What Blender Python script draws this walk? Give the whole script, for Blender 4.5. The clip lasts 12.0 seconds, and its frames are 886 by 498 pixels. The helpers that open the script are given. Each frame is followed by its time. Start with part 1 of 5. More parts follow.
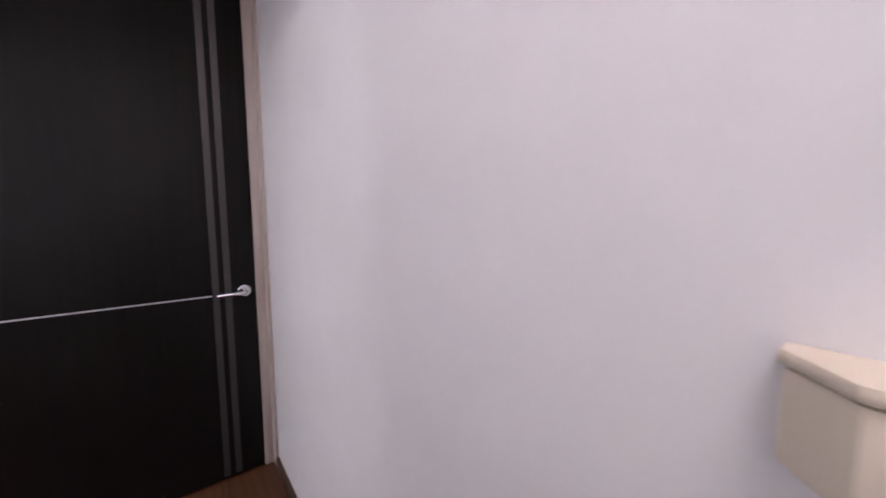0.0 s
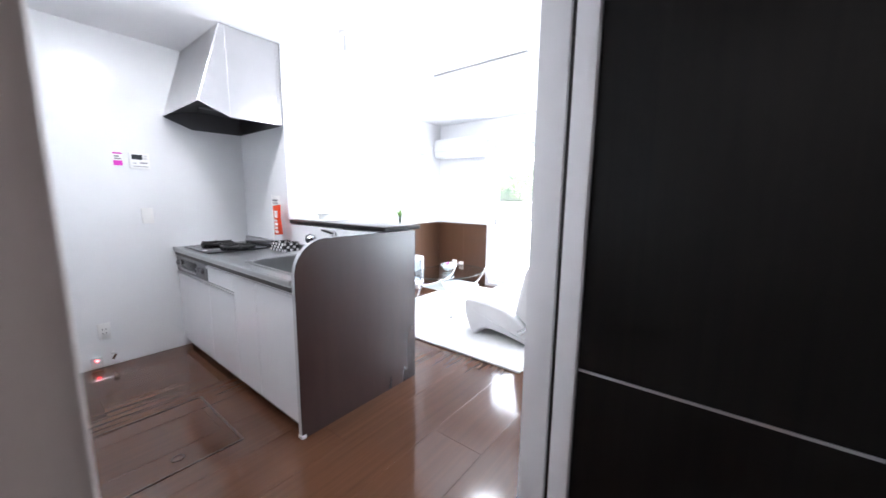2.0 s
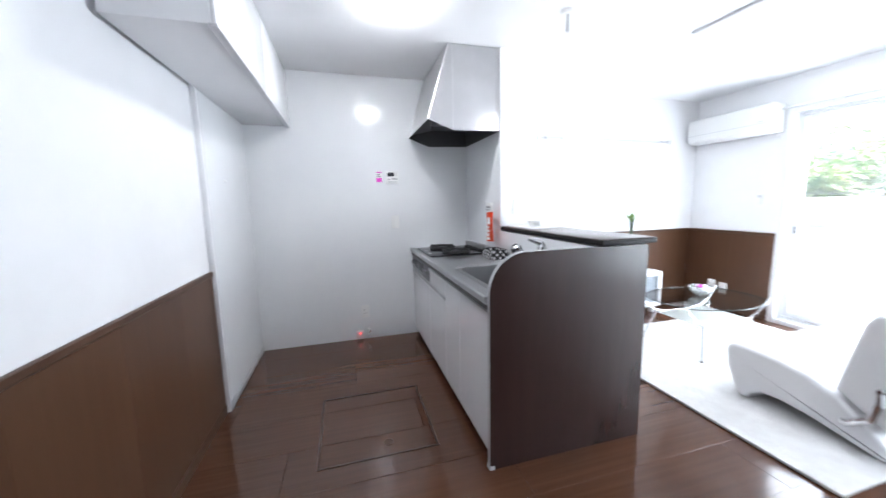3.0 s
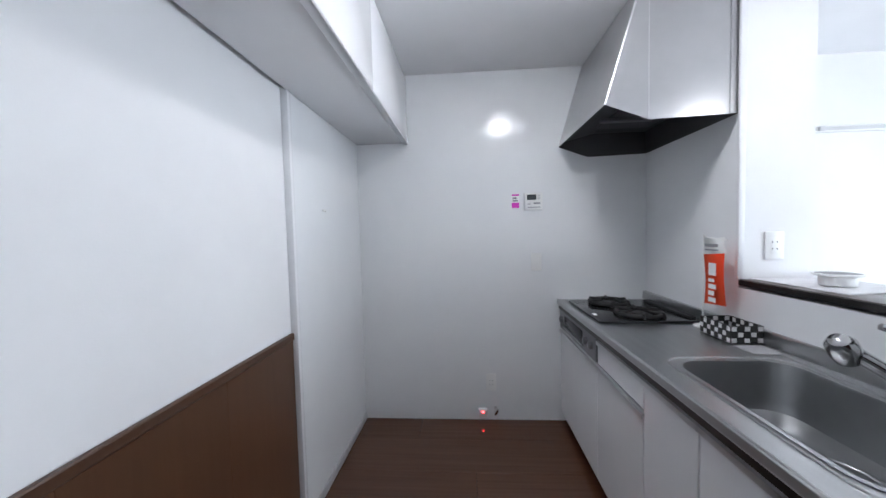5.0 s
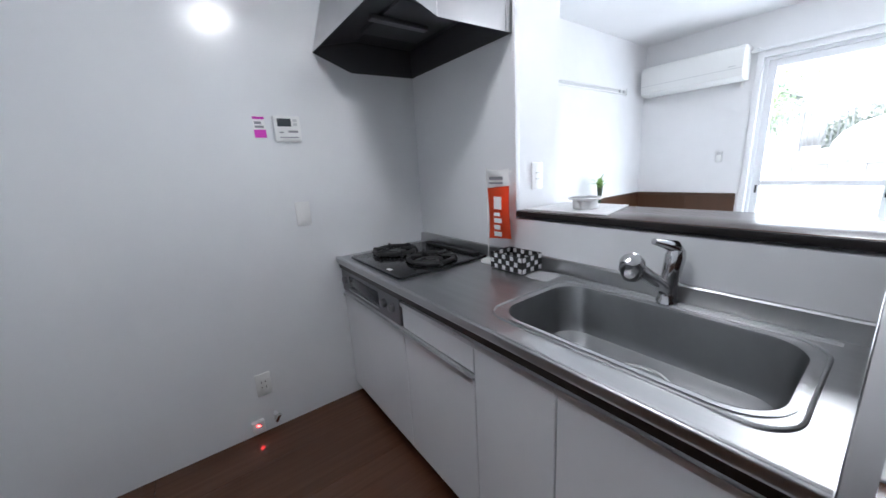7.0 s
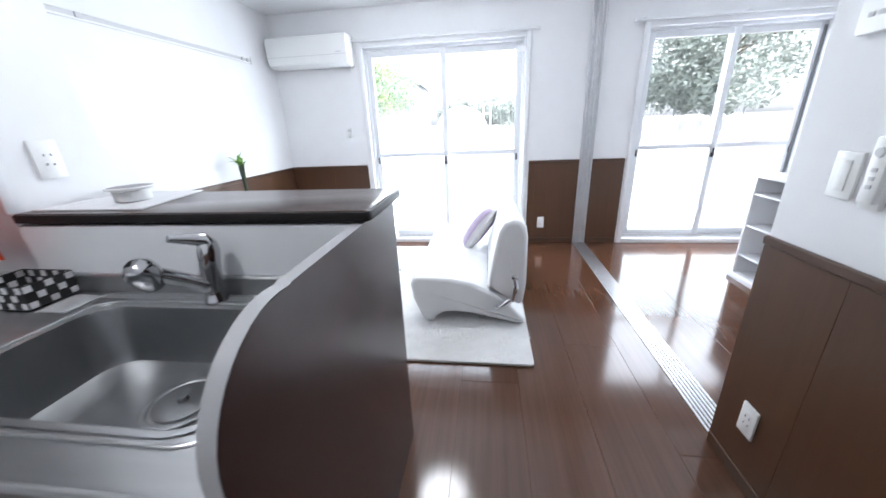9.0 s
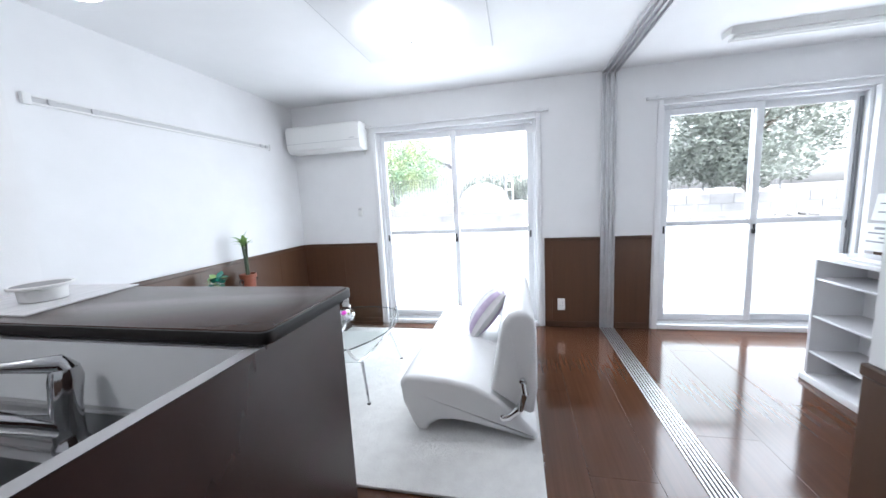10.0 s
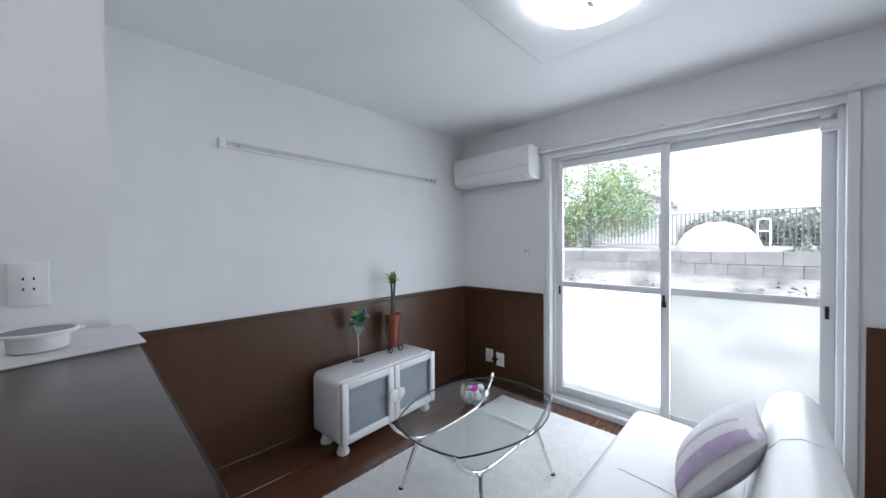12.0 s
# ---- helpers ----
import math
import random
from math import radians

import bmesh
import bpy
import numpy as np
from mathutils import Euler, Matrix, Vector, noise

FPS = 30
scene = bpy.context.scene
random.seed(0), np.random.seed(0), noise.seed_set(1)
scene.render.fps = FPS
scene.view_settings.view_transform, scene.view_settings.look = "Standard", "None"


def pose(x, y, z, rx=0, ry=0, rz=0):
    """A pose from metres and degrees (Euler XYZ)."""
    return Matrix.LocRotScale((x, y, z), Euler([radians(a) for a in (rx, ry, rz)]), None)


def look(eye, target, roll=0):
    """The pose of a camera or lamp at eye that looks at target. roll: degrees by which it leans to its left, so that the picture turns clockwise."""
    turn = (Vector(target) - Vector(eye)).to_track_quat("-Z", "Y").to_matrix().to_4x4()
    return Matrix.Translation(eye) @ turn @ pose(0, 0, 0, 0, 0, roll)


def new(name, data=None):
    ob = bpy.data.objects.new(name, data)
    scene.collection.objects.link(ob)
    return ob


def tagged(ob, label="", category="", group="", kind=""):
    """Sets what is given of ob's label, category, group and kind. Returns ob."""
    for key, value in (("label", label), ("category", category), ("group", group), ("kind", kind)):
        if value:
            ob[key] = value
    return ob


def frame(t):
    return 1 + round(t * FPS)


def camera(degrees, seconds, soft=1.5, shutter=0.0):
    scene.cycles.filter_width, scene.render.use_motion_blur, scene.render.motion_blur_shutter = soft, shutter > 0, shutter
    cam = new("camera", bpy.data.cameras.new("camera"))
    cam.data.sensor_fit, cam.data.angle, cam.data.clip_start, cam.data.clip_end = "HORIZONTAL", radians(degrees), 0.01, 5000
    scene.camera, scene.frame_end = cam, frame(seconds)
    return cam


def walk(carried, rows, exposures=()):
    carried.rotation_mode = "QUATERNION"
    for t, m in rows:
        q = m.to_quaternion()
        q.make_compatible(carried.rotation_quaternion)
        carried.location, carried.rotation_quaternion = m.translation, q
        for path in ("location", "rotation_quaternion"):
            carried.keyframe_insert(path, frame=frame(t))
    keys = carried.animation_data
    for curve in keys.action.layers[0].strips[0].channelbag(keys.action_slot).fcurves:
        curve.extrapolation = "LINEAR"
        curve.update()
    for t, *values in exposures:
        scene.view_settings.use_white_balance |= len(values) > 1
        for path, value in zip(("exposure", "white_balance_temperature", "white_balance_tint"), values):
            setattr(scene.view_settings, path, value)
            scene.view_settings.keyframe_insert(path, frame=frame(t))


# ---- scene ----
cam = camera(104.6, 12.0, shutter=0.2)

PATH = [
    (0, (-0.349, -3.771, 1.186), (1.213, -5.005, 0.989), -0.0),
    (0.5, (-0.095, -3.638, 1.236), (1.721, -4.432, 0.973), 1.1),
    (0.8, (0.038, -3.614, 1.241), (2.002, -3.894, 0.989), 1.0),
    (1, (0.14, -3.631, 1.239), (2.118, -3.51, 0.965), 0.7),
    (1.5, (0.32, -3.578, 1.257), (2.16, -2.85, 0.963), 1.0),
    (2, (0.525, -3.447, 1.259), (2.09, -2.235, 0.975), 0.7),
    (2.5, (0.675, -3.346, 1.284), (1.915, -1.803, 0.998), -1.4),
    (3, (0.775, -3.245, 1.285), (1.312, -1.337, 1.014), -1.2),
    (3.5, (0.82, -3.087, 1.290), (0.804, -1.108, 1.001), -0.6),
    (5.5, (0.742, -2.14, 1.332), (0.602, -0.145, 1.268), -1.4),
    (6, (0.757, -1.949, 1.296), (1.247, -0.016, 1.144), -0.1),
    (6.5, (0.759, -1.834, 1.299), (1.698, -0.096, 0.987), -2.0),
    (8.3, (0.902, -1.938, 1.28), (2.525, -1.084, 0.49), -1.0),
    (8.5, (0.952, -2.0, 1.28), (2.679, -1.378, 0.488), -1.1),
    (9, (1.118, -2.190, 1.288), (2.983, -1.934, 0.610), -2.4),
    (9.5, (1.276, -2.316, 1.31), (3.223, -2.041, 0.943), -0.7),
    (10, (1.417, -2.348, 1.313), (3.353, -1.929, 1.039), -3.0),
    (10.5, (1.632, -2.312, 1.324), (3.508, -1.645, 1.135), -2.6),
    (11, (1.827, -2.293, 1.331), (3.635, -1.438, 1.297), -2.0),
    (11.5, (2.016, -2.27, 1.342), (3.602, -1.052, 1.33), -1.0),
    (12, (2.193, -2.268, 1.336), (3.637, -0.888, 1.309), -0.4),
]
walk(cam, [(t, look(eye, target, roll)) for t, eye, target, roll in PATH],
     exposures=[(t, 1.7 + e, k, tint) for t, e, k, tint in (
         (0.0, 2.36, 6250, 24), (0.3, 2.2, 6000, 16), (0.5, 2.1, 5850, 13), (1.0, 1.93, 5850, 13), (1.5, 1.83, 5900, 14), (2.0, 1.85, 5900, 12), (2.5, 1.74, 5900, 11), (3.0, 1.46, 5900, 10),
         (3.6, 1.25, 5900, 10), (5.5, 0.86, 5850, 10), (6.6, 0.85, 5850, 10), (8.4, 0.95, 5900, 10), (9.2, 0.9, 5900, 10), (10.0, 0.6, 5950, 10), (10.5, 0.2, 5900, 10),
         (11.0, -0.05, 5950, 10), (12.0, -0.40, 5940, 10))])


# ---- world, sun, large lights ----
world = bpy.data.worlds.new("daylight")
scene.world = world
world.use_nodes = True
wn = world.node_tree
sky = wn.nodes.new("ShaderNodeTexSky")
sky.sky_type = "NISHITA"
sky.sun_disc = False
sky.dust_density, sky.ozone_density = 4.0, 1.0
sky.sun_elevation = radians(52)
sky.sun_rotation = radians(215)
haze = wn.nodes.new("ShaderNodeHueSaturation")          # thin white cloud over the whole sky
haze.inputs["Saturation"].default_value, haze.inputs["Value"].default_value = 0.12, 1.7
wn.links.new(sky.outputs["Color"], haze.inputs["Color"])
wn.links.new(haze.outputs["Color"], wn.nodes["Background"].inputs["Color"])
wn.nodes["Background"].inputs["Strength"].default_value = 0.15
SUN_ELEV, SUN_ROT = radians(52), radians(215)
sun_data = bpy.data.lights.new("sun", "SUN")
sun_data.energy, sun_data.angle, sun_data.color = 1.5, radians(12), (1.0, 0.96, 0.91)
sun = new("sun", sun_data)
sun_way = Vector((math.sin(SUN_ROT) * math.cos(SUN_ELEV), math.cos(SUN_ROT) * math.cos(SUN_ELEV), math.sin(SUN_ELEV)))
sun.matrix_world = look(sun_way * 30, (0, 0, 0))


def area(name, x, y, z, rx, ry, rz, w, h, watts, colour=(1, 1, 1)):
    d = bpy.data.lights.new(name, "AREA")
    d.shape, d.size, d.size_y, d.energy, d.color = "RECTANGLE", w, h, watts, colour
    ob = new(name, d)
    ob.matrix_world = pose(x, y, z, rx, ry, rz)
    return ob


# daylight standing in the two balcony windows' openings, shining into the rooms
area("window_daylight", 4.99, -1.74, 1.06, 0, 90, 0, 1.76, 1.46, 8, (0.92, 0.97, 1.0))
area("window_daylight", 4.99, -4.40, 1.06, 0, 90, 0, 1.76, 1.38, 8, (0.92, 0.97, 1.0))


# ---- materials ----
def mat(name, colour, rough=0.5, metal=0.0, spec=0.5):
    m = bpy.data.materials.new(name)
    m.use_nodes = True
    b = m.node_tree.nodes["Principled BSDF"]
    b.inputs["Base Color"].default_value = (*colour, 1)
    b.inputs["Roughness"].default_value = rough
    b.inputs["Metallic"].default_value = metal
    b.inputs["Specular IOR Level"].default_value = spec
    return m


def node(m, kind, **inputs):
    n = m.node_tree.nodes.new(kind)
    for k, v in inputs.items():
        n.inputs[k.replace("_", " ")].default_value = v
    return n


def link(m, a, ai, b, bi):
    m.node_tree.links.new(a.outputs[ai], b.inputs[bi])


def varied(m, scale, low, high, detail=4.0, stretch=(1, 1, 1), random_amount=0.0, bump=0.0, bump_scale=None, rough=None):
    """Colour from low to high by noise, optional object-random shift, bump and roughness variation."""
    b = m.node_tree.nodes["Principled BSDF"]
    co = node(m, "ShaderNodeTexCoord")
    mp = node(m, "ShaderNodeMapping", Scale=stretch)
    link(m, co, "Object", mp, "Vector")
    nz = node(m, "ShaderNodeTexNoise", Scale=scale, Detail=detail, Roughness=0.6)
    link(m, mp, 0, nz, "Vector")
    rp = m.node_tree.nodes.new("ShaderNodeValToRGB")
    rp.color_ramp.elements[0].position, rp.color_ramp.elements[1].position = 0.3, 0.7
    rp.color_ramp.elements[0].color, rp.color_ramp.elements[1].color = (*low, 1), (*high, 1)
    link(m, nz, "Fac", rp, 0)
    out = rp
    if random_amount:
        info = node(m, "ShaderNodeObjectInfo")
        mr = node(m, "ShaderNodeMapRange")
        mr.inputs["To Min"].default_value, mr.inputs["To Max"].default_value = 1 - random_amount, 1 + random_amount
        link(m, info, "Random", mr, "Value")
        mx = m.node_tree.nodes.new("ShaderNodeVectorMath")
        mx.operation = "SCALE"
        link(m, rp, 0, mx, 0)
        link(m, mr, 0, mx, "Scale")
        add = m.node_tree.nodes.new("ShaderNodeVectorMath")
        add.operation = "ADD"
        comb = node(m, "ShaderNodeCombineXYZ")
        mul = m.node_tree.nodes.new("ShaderNodeMath")
        mul.operation = "MULTIPLY"
        mul.inputs[1].default_value = 37.0
        link(m, info, "Random", mul, 0)
        link(m, mul, 0, comb, 0)
        link(m, mul, 0, comb, 1)
        link(m, mp, 0, add, 0)
        link(m, comb, 0, add, 1)
        m.node_tree.links.new(add.outputs[0], nz.inputs["Vector"])
        out = mx
    link(m, out, 0, b, "Base Color")
    if rough:
        n2 = node(m, "ShaderNodeTexNoise", Scale=scale * 0.4, Detail=3.0)
        link(m, co, "Object", n2, "Vector")
        r2 = node(m, "ShaderNodeMapRange")
        r2.inputs["To Min"].default_value, r2.inputs["To Max"].default_value = rough
        link(m, n2, "Fac", r2, "Value")
        link(m, r2, 0, b, "Roughness")
    if bump:
        n3 = node(m, "ShaderNodeTexNoise", Scale=bump_scale or scale * 3, Detail=3.0)
        link(m, mp, 0, n3, "Vector")
        bp = node(m, "ShaderNodeBump", Strength=bump, Distance=0.01)
        link(m, n3, "Fac", bp, "Height")
        link(m, bp, 0, b, "Normal")
    return m


def emitter(name, colour, strength):
    m = mat(name, (0.9, 0.9, 0.9), 0.4)
    b = m.node_tree.nodes["Principled BSDF"]
    b.inputs["Emission Color"].default_value = (*colour, 1)
    b.inputs["Emission Strength"].default_value = strength
    return m


def clear(name, colour=(1, 1, 1), rough=0.0, gloss=0.08):
    """Thin clear pane: see-through with a faint gloss."""
    m = bpy.data.materials.new(name)
    m.use_nodes = True
    t = m.node_tree
    t.nodes.remove(t.nodes["Principled BSDF"])
    tr = t.nodes.new("ShaderNodeBsdfTransparent")
    tr.inputs[0].default_value = (*colour, 1)
    gl = t.nodes.new("ShaderNodeBsdfGlossy")
    gl.inputs["Roughness"].default_value = rough
    lw = t.nodes.new("ShaderNodeLayerWeight")
    pw = t.nodes.new("ShaderNodeMath")
    pw.operation = "POWER"
    pw.inputs[1].default_value = 4.0
    t.links.new(lw.outputs["Facing"], pw.inputs[0])
    fr = t.nodes.new("ShaderNodeMapRange")
    fr.inputs["To Min"].default_value, fr.inputs["To Max"].default_value = gloss * 0.5, 0.7
    t.links.new(pw.outputs[0], fr.inputs["Value"])
    mx = t.nodes.new("ShaderNodeMixShader")
    t.links.new(fr.outputs[0], mx.inputs[0])
    t.links.new(tr.outputs[0], mx.inputs[1])
    t.links.new(gl.outputs[0], mx.inputs[2])
    t.links.new(mx.outputs[0], t.nodes["Material Output"].inputs[0])
    return m


def frosted(name, colour, through_share=0.12):
    m = bpy.data.materials.new(name)
    m.use_nodes = True
    t = m.node_tree
    t.nodes.remove(t.nodes["Principled BSDF"])
    tl = t.nodes.new("ShaderNodeBsdfTranslucent")
    tl.inputs[0].default_value = (*colour, 1)
    rf = t.nodes.new("ShaderNodeBsdfRefraction")
    rf.inputs["Color"].default_value = (*colour, 1)
    rf.inputs["Roughness"].default_value = 0.5
    rf.inputs["IOR"].default_value = 1.05
    mx = t.nodes.new("ShaderNodeMixShader")
    mx.inputs[0].default_value = 0.7
    t.links.new(tl.outputs[0], mx.inputs[1])
    t.links.new(rf.outputs[0], mx.inputs[2])
    t.links.new(mx.outputs[0], t.nodes["Material Output"].inputs[0])
    return m


M_WALL = varied(mat("white_wallpaper", (0.8, 0.8, 0.8), 0.75, spec=0.3), 3.0, (0.76, 0.76, 0.77), (0.80, 0.80, 0.81), bump=0.05, bump_scale=160)
M_CEIL = varied(mat("white_ceiling_paper", (0.8, 0.8, 0.8), 0.8, spec=0.2), 2.0, (0.78, 0.78, 0.79), (0.82, 0.82, 0.83), bump=0.05, bump_scale=140)
M_PANEL = varied(mat("glossy_white_kitchen_panel", (0.78, 0.79, 0.8), 0.14), 2.0, (0.74, 0.75, 0.77), (0.78, 0.79, 0.80), rough=(0.15, 0.23))
M_WAIN = varied(mat("brown_wood_wainscot", (0.1, 0.05, 0.025), 0.32), 2.2, (0.072, 0.033, 0.0165), (0.086, 0.040, 0.020), stretch=(14, 14, 0.6), random_amount=0.03, bump=0.02, rough=(0.28, 0.4))
M_CAP = varied(mat("dark_brown_wood_trim", (0.07, 0.035, 0.02), 0.3), 5, (0.055, 0.026, 0.014), (0.085, 0.042, 0.023), rough=(0.25, 0.4))
M_FLOOR = varied(mat("red_brown_floorboard", (0.1, 0.04, 0.02), 0.13, spec=0.58), 3.0, (0.073, 0.030, 0.0155), (0.098, 0.042, 0.022), stretch=(0.4, 14, 1), random_amount=0.05, bump=0.005, rough=(0.08, 0.16))
M_JOINT = mat("dark_floor_joint", (0.05, 0.026, 0.016), 0.5)
M_DOOR = varied(mat("black_brown_door_veneer", (0.01, 0.008, 0.007), 0.45, spec=0.16), 3, (0.004, 0.0032, 0.0032), (0.0075, 0.0058, 0.005), stretch=(14, 14, 0.4), rough=(0.4, 0.55))
M_BARTOP = varied(mat("dark_walnut_bar_top", (0.047, 0.028, 0.025), 0.25, spec=0.27), 3, (0.045, 0.025, 0.020), (0.055, 0.031, 0.025), stretch=(10, 1.0, 1), bump=0.003, rough=(0.18, 0.24))
M_BAREDGE = mat("black_bar_edge", (0.012, 0.01, 0.01), 0.45, spec=0.25)
M_ENDPANEL = varied(mat("dark_brown_end_panel", (0.04, 0.021, 0.018), 0.26, spec=0.6), 2, (0.036, 0.0185, 0.0165), (0.041, 0.0215, 0.019), stretch=(6, 6, 0.8), rough=(0.22, 0.30))
M_GREYEDGE = mat("grey_edge_band", (0.45, 0.45, 0.46), 0.4)
M_STEEL = varied(mat("brushed_stainless_steel", (0.55, 0.55, 0.56), 0.25, 1.0), 2.0, (0.44, 0.445, 0.45), (0.50, 0.505, 0.51), stretch=(12, 1, 1), rough=(0.27, 0.36))
M_BASIN = varied(mat("satin_steel_basin", (0.5, 0.5, 0.5), 0.32, 1.0), 4.0, (0.31, 0.315, 0.32), (0.37, 0.375, 0.38), rough=(0.30, 0.40))
M_CHROME = mat("chrome", (0.75, 0.75, 0.76), 0.06, 1.0)
M_ALU = varied(mat("anodised_aluminium", (0.6, 0.6, 0.61), 0.35, 0.9), 8, (0.55, 0.55, 0.56), (0.64, 0.64, 0.65))
M_SASH = mat("white_aluminium_sash", (0.72, 0.73, 0.75), 0.4)
M_WHITE = varied(mat("white_gloss_laminate", (0.78, 0.78, 0.79), 0.2), 2, (0.75, 0.75, 0.77), (0.79, 0.79, 0.80), rough=(0.15, 0.24))
# Beige frame colour; on the doorway casing it paints warm lamp reflection.
M_FRAME = varied(mat("beige_frame_warm_tint", (0.47, 0.40, 0.36), 0.35), 4, (0.44, 0.37, 0.335), (0.50, 0.43, 0.39), stretch=(12, 12, 0.6), rough=(0.3, 0.42))
M_PLASTIC = mat("white_plastic", (0.78, 0.78, 0.77), 0.35)
M_GREYPL = mat("light_grey_plastic", (0.55, 0.55, 0.56), 0.4)
M_DARKPL = mat("dark_grey_display", (0.03, 0.035, 0.04), 0.2)
M_BLACK = mat("black_enamel", (0.012, 0.012, 0.013), 0.18)
M_BLACKIRON = mat("black_cast_iron", (0.015, 0.015, 0.015), 0.55)
M_HOOD = varied(mat("silver_painted_hood", (0.45, 0.45, 0.46), 0.3, 0.75), 3, (0.42, 0.42, 0.43), (0.48, 0.48, 0.49), rough=(0.25, 0.34))
M_HOODIN = mat("dark_hood_filter", (0.06, 0.06, 0.065), 0.45, 0.4)
M_LEATHER = varied(mat("white_leatherette", (0.78, 0.78, 0.78), 0.38), 4, (0.75, 0.75, 0.76), (0.80, 0.80, 0.80), bump=0.10, bump_scale=45, rough=(0.33, 0.45))
M_RUG = varied(mat("white_shag_rug", (0.75, 0.74, 0.72), 0.95, spec=0.1), 14, (0.74, 0.73, 0.72), (0.82, 0.815, 0.80), bump=0.5, bump_scale=120)
M_GLASS = clear("clear_glass")
M_TABLEGLASS = clear("table_glass", (0.955, 0.97, 0.965))
M_FROST = frosted("frosted_glass", (0.95, 0.965, 0.96))
M_CABGLASS = clear("smoked_cabinet_glass", (0.80, 0.82, 0.84), 0.05)
M_GREEN = varied(mat("green_leaf", (0.2, 0.35, 0.08), 0.45), 20, (0.12, 0.26, 0.05), (0.30, 0.45, 0.14))
M_GRILL = mat("dark_steel_grill", (0.22, 0.22, 0.23), 0.35, 0.8)
M_STRIP = mat("near_black_strip", (0.014, 0.010, 0.008), 0.35)
M_CARD = mat("grey_card", (0.42, 0.42, 0.43), 0.5)
M_GOBLET = clear("goblet_glass", (0.93, 0.95, 0.95), 0.02, 0.5)
M_TEAL = varied(mat("teal_green_petals", (0.005, 0.2, 0.13), 0.4), 30, (0.003, 0.12, 0.085), (0.01, 0.27, 0.18))
M_TERRA = varied(mat("terracotta", (0.3, 0.1, 0.05), 0.5), 12, (0.20, 0.048, 0.022), (0.28, 0.080, 0.038))
M_ORANGE = mat("orange_cloth", (0.75, 0.1, 0.03), 0.7)
M_MAGENTA = mat("magenta_print", (0.6, 0.03, 0.45), 0.5)
M_LILAC = varied(mat("lilac_cloth", (0.45, 0.33, 0.52), 0.85, spec=0.2), 20, (0.45, 0.37, 0.51), (0.54, 0.46, 0.60), bump=0.2)
M_CLOTH = varied(mat("pale_grey_cloth", (0.7, 0.7, 0.7), 0.9, spec=0.2), 20, (0.66, 0.65, 0.66), (0.74, 0.73, 0.74), bump=0.2)
M_PAPER = mat("white_paper", (0.8, 0.8, 0.79), 0.6)
M_INK = mat("grey_print", (0.25, 0.25, 0.27), 0.6)
M_BEIGE = mat("beige_plastic", (0.7, 0.62, 0.5), 0.4)
M_RUBBER = mat("black_rubber", (0.01, 0.01, 0.01), 0.6)
M_LAMP = emitter("lamp_diffuser", (1.0, 0.98, 0.95), 4.3)
M_KLAMP = emitter("kitchen_lamp_glass", (1.0, 0.96, 0.92), 13.0)
M_RED = emitter("red_indicator", (1.0, 0.02, 0.02), 6.0)


# ---- building helpers ----
def bmnew():
    return bmesh.new()


def add_box(bm, x0, x1, y0, y1, z0, z1, bevel=0.0, seg=2):
    vs = [bm.verts.new((x, y, z)) for x in (x0, x1) for y in (y0, y1) for z in (z0, z1)]
    quads = ((0, 1, 3, 2), (4, 6, 7, 5), (0, 4, 5, 1), (2, 3, 7, 6), (0, 2, 6, 4), (1, 5, 7, 3))
    fs = [bm.faces.new([vs[i] for i in q]) for q in quads]
    if bevel:
        es = {e for f in fs for e in f.edges}
        bmesh.ops.bevel(bm, geom=list(es), offset=bevel, segments=seg, profile=0.5, affect="EDGES")
    return bm


def box(x0, x1, y0, y1, z0, z1, bevel=0.0, seg=2):
    return add_box(bmnew(), min(x0, x1), max(x0, x1), min(y0, y1), max(y0, y1), min(z0, z1), max(z0, z1), bevel, seg)


def boxes(*rows, bevel=0.0):
    bm = bmnew()
    for r in rows:
        add_box(bm, min(r[0], r[1]), max(r[0], r[1]), min(r[2], r[3]), max(r[2], r[3]), min(r[4], r[5]), max(r[4], r[5]), bevel)
    return bm


def prism(outline, axis, lo, hi, bevel=0.0, seg=2):
    """A closed outline in the plane across axis, drawn out from lo to hi along it. For 'x' the outline is (y, z), 'y' (x, z), 'z' (x, y)."""
    bm = bmnew()

    def at(p, d):
        return {"x": (d, p[0], p[1]), "y": (p[0], d, p[1]), "z": (p[0], p[1], d)}[axis]
    a = [bm.verts.new(at(p, lo)) for p in outline]
    b = [bm.verts.new(at(p, hi)) for p in outline]
    n = len(outline)
    fa, fb = bm.faces.new(a), bm.faces.new(b[::-1])
    for i in range(n):
        bm.faces.new((a[i], b[i], b[(i + 1) % n], a[(i + 1) % n]))
    bmesh.ops.recalc_face_normals(bm, faces=bm.faces)
    if bevel:
        bmesh.ops.bevel(bm, geom=list({e for f in (fa, fb) for e in f.edges}), offset=bevel, segments=seg, profile=0.5, affect="EDGES")
    return bm


